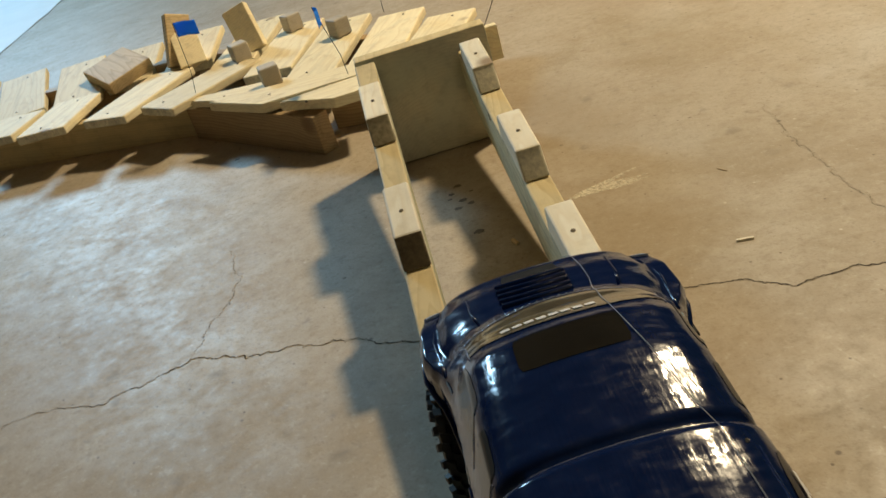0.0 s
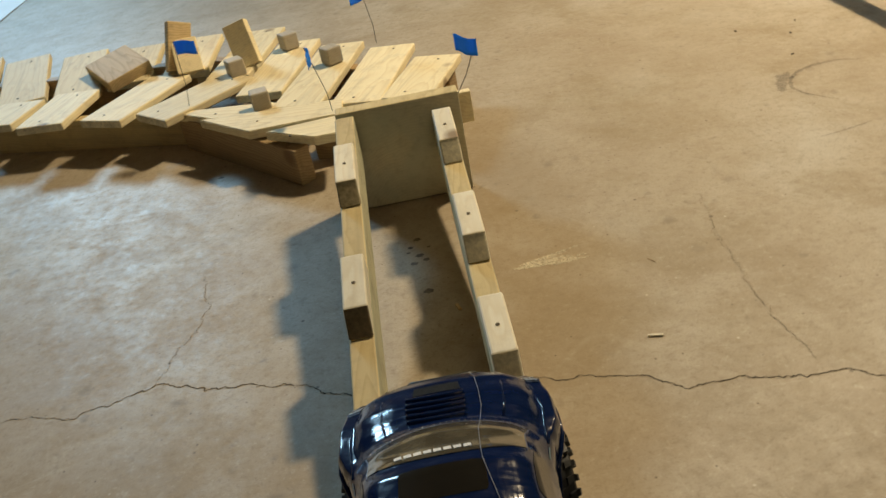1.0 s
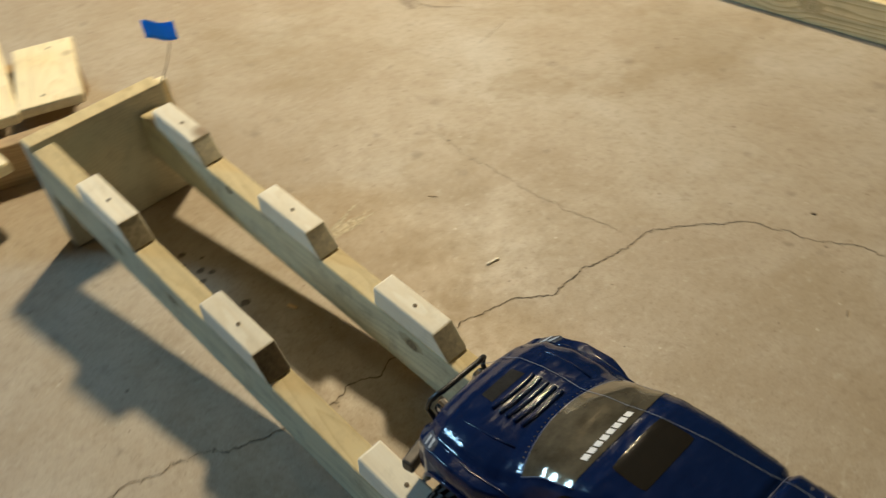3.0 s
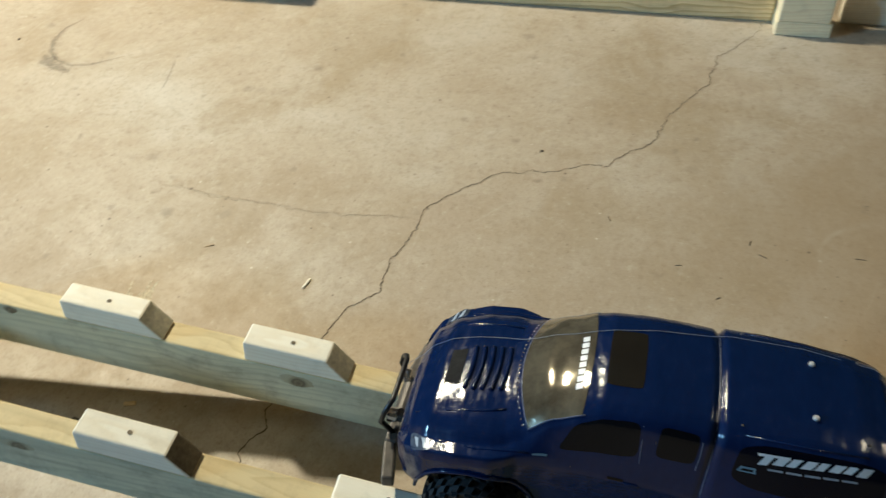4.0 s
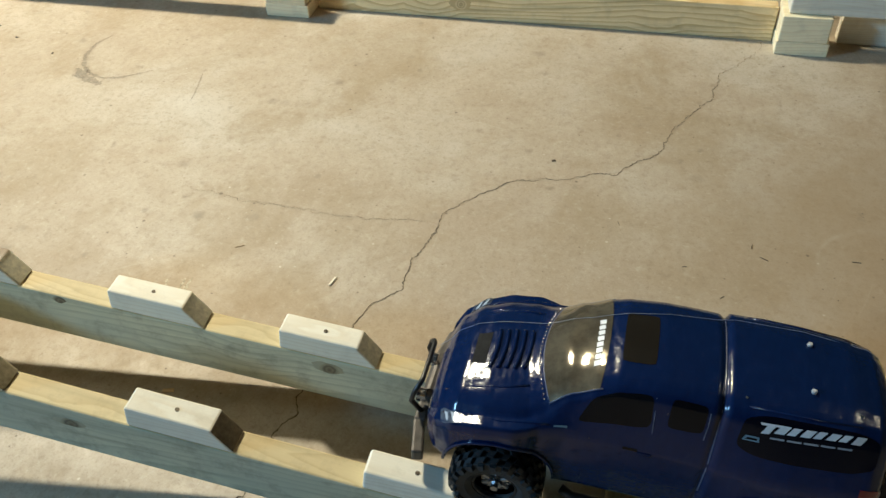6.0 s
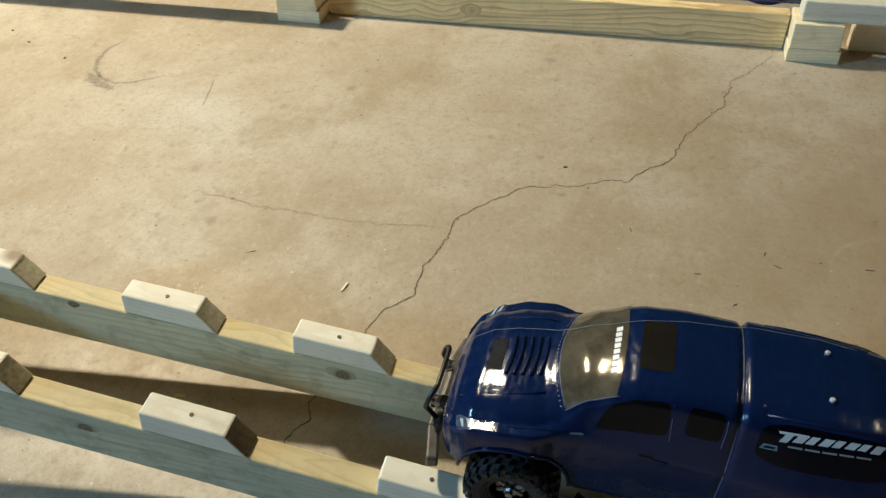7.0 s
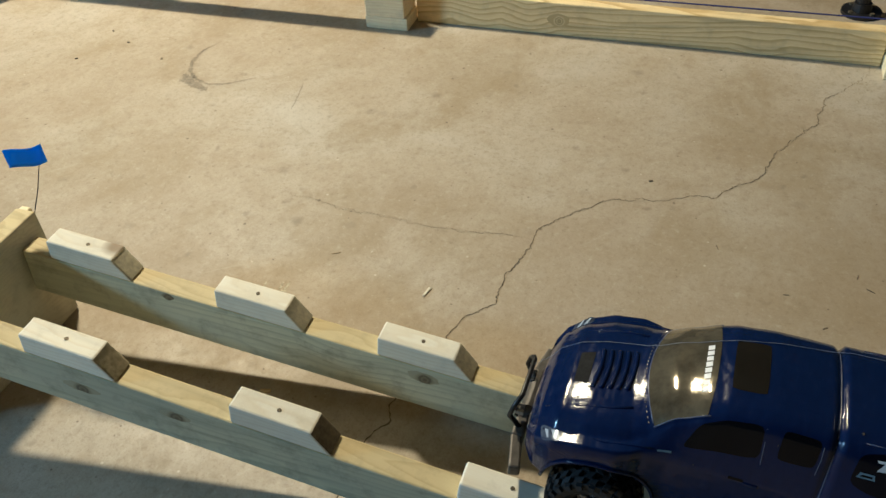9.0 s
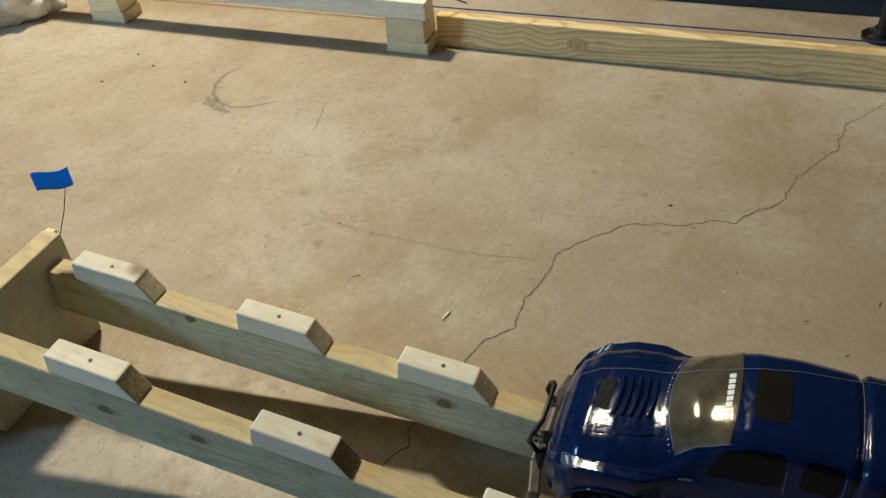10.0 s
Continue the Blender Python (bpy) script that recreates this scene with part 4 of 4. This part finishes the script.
def model_truck():
    base = empty("model_truck", pose(0.006, -1.096, 0.067, 3.7, 0, -1.2), "glossy navy blue radio-controlled model pickup climbing the rails", "model truck")
    shell = part("body_shell", shell_mesh(), PAINT, base, smooth=True)
    shell.data.materials.append(CREAM)
    thick = shell.modifiers.new("thickness", "SOLIDIFY")
    thick.thickness, thick.offset, thick.material_offset = 0.0012, -1, 1
    for e in (-1, 1):
        # side glass, following the door line
        for name, c in (("side_window", [(0.084, 0.575), (0.004, 0.555), (0.008, 0.385), (0.070, 0.415)]), ("quarter_window", [(-0.012, 0.530), (-0.050, 0.525), (-0.050, 0.388), (-0.012, 0.385)])):
            part(name, patch([(y, u * e) for y, u in c], 0.0004, n=14, curl=0.10), GLASS, shell, "smoked black window", True)
        part("window_edge", line_on_shell([(0.001, 0.575 * e), (0.003, 0.48 * e), (0.005, 0.40 * e)], 0.0005), SEAM, shell, "pale line along the window edge")
        part("window_edge", line_on_shell([(-0.053, 0.550 * e), (-0.054, 0.48 * e), (-0.053, 0.42 * e)], 0.0005), SEAM, shell, "pale line along the window edge")
        panel = part("cap_window", patch([(-0.084, 0.565 * e), (-0.228, 0.545 * e), (-0.226, 0.352 * e), (-0.088, 0.370 * e)], 0.0004, n=14, curl=0.16), CAPGLASS, shell, "black side panel with a white logo decal", True)
        # dark edging, then leaning white strokes with a thin broken line under them
        for k in range(8):
            y, u = -0.1085 - 0.0128 * k, 0.408 - 0.0050 * k
            w, tall = 0.0084 + 0.0018 * (k % 2), 0.046 if k in (0, 7) else 0.040
            part("decal", patch([(y + 0.0030, (u + tall) * e), (y + 0.0030 - w, (u + tall - 0.003) * e), (y - 0.0030 - w, u * e), (y - 0.0030, (u + 0.003) * e)], 0.0009, 3), WHITE, panel, "white decal stroke")
        part("decal", patch([(-0.1045, 0.419 * e), (-0.134, 0.409 * e), (-0.134, 0.399 * e), (-0.103, 0.408 * e)], 0.0012, 4), WHITE, panel, "white decal stroke")
        for k in range(5):
            y, u = -0.116 - 0.0170 * k, 0.470 - 0.0050 * k
            part("decal", patch([(y, u * e), (y - 0.0145, (u - 0.004) * e), (y - 0.0145, (u - 0.012) * e), (y, (u - 0.008) * e)], 0.0009, 3), LINEGREY, panel, "thin grey decal line")
        part("decal", patch([(-0.089, 0.500 * e), (-0.107, 0.496 * e), (-0.106, 0.473 * e), (-0.092, 0.476 * e)], 0.0008, 3), PALEBLUE, panel, "small pale blue decal")
        part("decal", patch([(-0.092, 0.493 * e), (-0.104, 0.490 * e), (-0.104, 0.481 * e), (-0.094, 0.483 * e)], 0.0012, 3), GLASS, panel, "dark middle of the small decal")
        part("tail_light", patch([(-0.219, 0.690 * e), (-0.243, 0.690 * e), (-0.243, 0.610 * e), (-0.219, 0.610 * e)], 0.0008, 5), RED, shell, "red tail light", True)
        part("headlight", patch([(0.240, 0.40 * e), (0.217, 0.43 * e), (0.213, 0.63 * e), (0.236, 0.66 * e)], 0.0005, 8, curl=0.1), HEADLIGHT, shell, "silvery headlight", True)
        # two pale glints painted across each headlight
        for a, b in ((0.226, 0.0), (0.234, 0.01)):
            part("headlight_glint", patch([(a, (0.44 + b) * e), (a - 0.0045, (0.45 + b) * e), (a - 0.0075, (0.61 + b) * e), (a - 0.0052, (0.61 + b) * e)], 0.0008, 4), GLINT, shell, "pale glint painted on the headlight", True)
        part("fender_badge", patch([(0.107, 0.625 * e), (0.092, 0.630 * e), (0.092, 0.612 * e), (0.107, 0.607 * e)], 0.0005, 3), PALEBLUE, shell, "small pale badge")
        part("door_badge", patch([(0.028, 0.682 * e), (0.012, 0.682 * e), (0.012, 0.668 * e), (0.028, 0.668 * e)], 0.0004, 3), GLASS, shell, "small dark door badge")
        # arched flare over each wheel
        for y in AXLES:
            bm = bmesh.new()
            ring = [(e * (abs(shell_point(y + (ARCH + 0.001) * math.cos(radians(a)), 0.84).x) + 0.0008), y + (ARCH + 0.001) * math.cos(radians(a)), 0.080 + (ARCH + 0.001) * math.sin(radians(a))) for a in range(4, 180, 8)]
            pipe(bm, ring, 0.0024, 6)
            part("wheel_flare", bm, PAINT, shell, smooth=True)
        # body creases
        part("body_crease", line_on_shell([(0.240, 0.30 * e), (0.20, 0.275 * e), (0.165, 0.265 * e), (0.142, 0.26 * e)], 0.0013), PAINT, shell, smooth=True)
        part("body_crease", line_on_shell([(0.236, 0.46 * e), (0.205, 0.455 * e), (0.165, 0.49 * e), (0.125, 0.56 * e), (0.112, 0.60 * e)], 0.0013), PAINT, shell, smooth=True)
        part("body_crease", line_on_shell([(-0.090, 0.345 * e), (-0.15, 0.340 * e), (-0.205, 0.325 * e)], 0.0011), PAINT, shell, smooth=True)
        part("door_seam", line_on_shell([(0.066, 0.93 * e), (0.066, 0.66 * e)], 0.0006), BLACK, shell)
        part("door_seam", line_on_shell([(-0.010, 0.93 * e), (-0.010, 0.46 * e)], 0.0006), BLACK, shell)
        part("door_handle", box((0.003, 0.016, 0.005), tuple(shell_point(0.004, 0.69 * e)), 0.001), PAINT, shell)
        bm = pipe(bmesh.new(), [(e * 0.094, 0.085, 0.062), (e * 0.099, 0.070, 0.058), (e * 0.099, -0.075, 0.058), (e * 0.094, -0.09, 0.062)], 0.0062, 8)
        part("side_step", bm, BLACK, base, "black tubular side step", True)
        for y in AXLES:
            wheel(base, e * 0.092, y, e)
    bm = bmesh.new()
    grid = []
    for i in range(17):
        row = []
        for j in range(25):
            u = -0.375 + 0.75 * j / 24
            top = 0.062 + 0.003 * (u / 0.37) ** 2
            y = top + (screen_foot(u) - top) * i / 16
            row.append(bm.verts.new(shell_point(y, u) + shell_normal(y, u) * 0.0006))
        grid.append(row)
    for i in range(16):
        for j in range(24):
            bm.faces.new((grid[i][j], grid[i][j + 1], grid[i + 1][j + 1], grid[i + 1][j]))
    screen = part("windscreen", bm, SCREEN, shell, "windscreen with warm reflections put into its colour", True)
    for k in range(8):
        u = -0.235 + 0.046 * k
        part("decal", patch([(0.0750, u), (0.0755, u + 0.036), (0.0690, u + 0.040), (0.0685, u + 0.004)], 0.0012, 2), WHITE, screen, "white decal stroke on the windscreen")
    part("windscreen_edge", line_on_shell([(screen_foot(u / 50) + 0.0005, u / 50) for u in range(-18, 19)], 0.0008), SEAM, shell, "pale line along the edge of the windscreen", True)
    for e in (-1, 1):
        part("windscreen_edge", line_on_shell([(0.116 - 0.006 * k, 0.378 * e) for k in range(10)], 0.0009), SEAM, shell, "pale line along the edge of the windscreen", True)
    part("roof_panel", patch([(0.047, -0.215), (0.047, 0.175), (0.010, 0.175), (0.010, -0.215)], 0.0004, curl=0.05), ROOFGLASS, shell, "black roof panel", True)
    part("hood_panel", patch([(0.216, -0.125), (0.216, 0.085), (0.199, 0.09), (0.199, -0.13)], 0.0005), MESH, shell, "dark square hood inlet", True)
    for k in range(5):
        y = 0.193 - 0.0098 * k
        bm = bmesh.new()
        pipe(bm, [tuple(shell_point(y - 0.004 * (1 - (u / 0.16) ** 2), u) + Vector((0, 0, 0.0004))) for u in (-0.155, -0.145, -0.09, -0.02, 0.05, 0.09, 0.10)], 0.0029, 8)
        part("hood_louvre", bm, PAINT, shell, smooth=True)
    for k in range(26):
        u = -0.35 + 0.028 * k
        bm = bmesh.new()
        bmesh.ops.create_uvsphere(bm, u_segments=6, v_segments=4, radius=0.0011, matrix=Matrix.Translation(shell_point(screen_foot(u) + 0.0045, u)))
        part("rivet", bm, CHROME, shell)
    part("seam_bead", line_on_shell([(-0.065, u / 20) for u in range(-17, 18)], 0.0010), SEAM, shell, smooth=True)
    for x, y in ((-0.034, -0.155), (0.034, -0.155)):
        bm = tube(bmesh.new(), (x, y, 0.2545), (x, y, 0.2578), 0.0030, 14)
        tube(bm, (x, y, 0.2575), (x, y, 0.2587), 0.0020, 8)
        part("body_post", bm, WASHER, shell, "metal body mounting post")
    for x, y in ((-0.30, -0.086), (0.32, -0.086), (-0.26, -0.205), (0.30, -0.205)):
        bm = bmesh.new()
        bmesh.ops.create_uvsphere(bm, u_segments=8, v_segments=5, radius=0.0017, matrix=Matrix.Translation(shell_point(y, x)))
        part("rivet", bm, CHROME, shell)
    # underframe
    part("chassis", box((0.075, 0.45, 0.03), (0, -0.005, 0.078), 0.006), BLACK, base)
    part("inner_tub", box((0.150, 0.150, 0.06), (0, -0.005, 0.115), 0.015), BLACK, base)
    for y in AXLES:
        bm = tube(bmesh.new(), (-0.085, y, TYRE_R), (0.085, y, TYRE_R), 0.008, 10)
        bmesh.ops.create_uvsphere(bm, u_segments=12, v_segments=8, radius=0.02, matrix=Matrix.Translation((0.01, y, TYRE_R)))
        part("axle", bm, BLACK, base)
        for e in (-1, 1):
            bm = tube(bmesh.new(), (e * 0.052, y, TYRE_R), (e * 0.046, y - 0.012, 0.135), 0.007, 12)
            tube(bm, (e * 0.052, y, TYRE_R), (e * 0.046, y - 0.012, 0.125), 0.0105, 12)
            part("shock_absorber", bm, GUNMETAL, base)
    # front bumper with hoop and angled wings
    bm = box((0.11, 0.016, 0.020), (0, 0.272, 0.072), 0.003)
    for e in (-1, 1):
        box((0.052, 0.015, 0.019), m=pose(e * 0.076, 0.268, 0.071, 0, 0, -e * 12), bevel=0.003, bm=bm)
        box((0.008, 0.06, 0.010), (e * 0.028, 0.246, 0.072), bm=bm)
    part("front_bumper", bm, GUNMETAL, base, "worn dark steel front bumper")
    part("bumper_hoop", pipe(bmesh.new(), [(-0.040, 0.272, 0.078), (-0.045, 0.286, 0.104), (-0.043, 0.282, 0.120), (-0.036, 0.277, 0.130), (-0.030, 0.275, 0.132), (0.030, 0.275, 0.132), (0.036, 0.277, 0.130), (0.043, 0.282, 0.120), (0.045, 0.286, 0.104), (0.040, 0.272, 0.078)], 0.0034, 8), BLACK, base, "black tubular bumper hoop", True)
    bm = tube(bmesh.new(), (-0.02, 0.268, 0.092), (0.02, 0.268, 0.092), 0.010, 14)
    part("winch", bm, GUNMETAL, base)
    for e in (-1, 1):
        part("fog_lamp", tube(bmesh.new(), (e * 0.03, 0.270, 0.10), (e * 0.03, 0.281, 0.10), 0.009, 14), CHROME, base)
    # rear bumper, tailgate and hook
    part("tailgate", patch([(-0.2425, -0.90), (-0.2425, 0.90), (-0.2425, 0.5), (-0.2425, -0.5)], 0.0005, 4), PAINT, shell)
    bm = box((0.172, 0.020, 0.092), (0, -0.259, 0.110), 0.004)
    box((0.176, 0.016, 0.020), (0, -0.270, 0.070), 0.003, bm=bm)
    for x in (-0.062, 0.045):
        box((0.012, 0.012, 0.012), (x, -0.272, 0.138), 0.002, bm=bm)
    part("rear_bumper", bm, BLACK, base, "black plastic rear bumper")
    part("rear_stay", pipe(bmesh.new(), [(0.050, -0.248, 0.208), (0.044, -0.272, 0.178), (0.036, -0.286, 0.152)], 0.0036, 8), BLACK, base, smooth=True)
    part("stay_clip", box((0.006, 0.006, 0.009), (0.050, -0.2490, 0.209), 0.001), RED, base, "small red clip")
    part("stay_clip", box((0.010, 0.012, 0.010), (0.036, -0.285, 0.150), 0.002), RED, base, "small red clip")
    part("tow_hook", pipe(bmesh.new(), [(-0.06, -0.262, 0.068), (-0.06, -0.276, 0.066), (-0.06, -0.280, 0.058), (-0.06, -0.273, 0.053), (-0.06, -0.267, 0.057)], 0.0018, 6), BLACK, base)
    # cord laid over the roof from bumper to bumper
    top = [tuple(shell_point(y, 0.165 if y > 0.05 else 0.165 + 0.10 * (0.05 - y) / 0.12 if y > -0.07 else 0.27 + 0.03 * (-0.07 - y) / 0.16) + Vector((0, 0, 0.0014))) for y in (0.252, 0.243, 0.22, 0.19, 0.16, 0.14, 0.125, 0.105, 0.085, 0.062, 0.045, 0.0, -0.055, -0.075, -0.15, -0.222, -0.236)]
    part("cord", pipe(bmesh.new(), [(0.02, 0.275, 0.132)] + top + [(0.050, -0.250, 0.212)], 0.00034, 5), CORD, base, "thin grey cord over the roof")


model_truck()
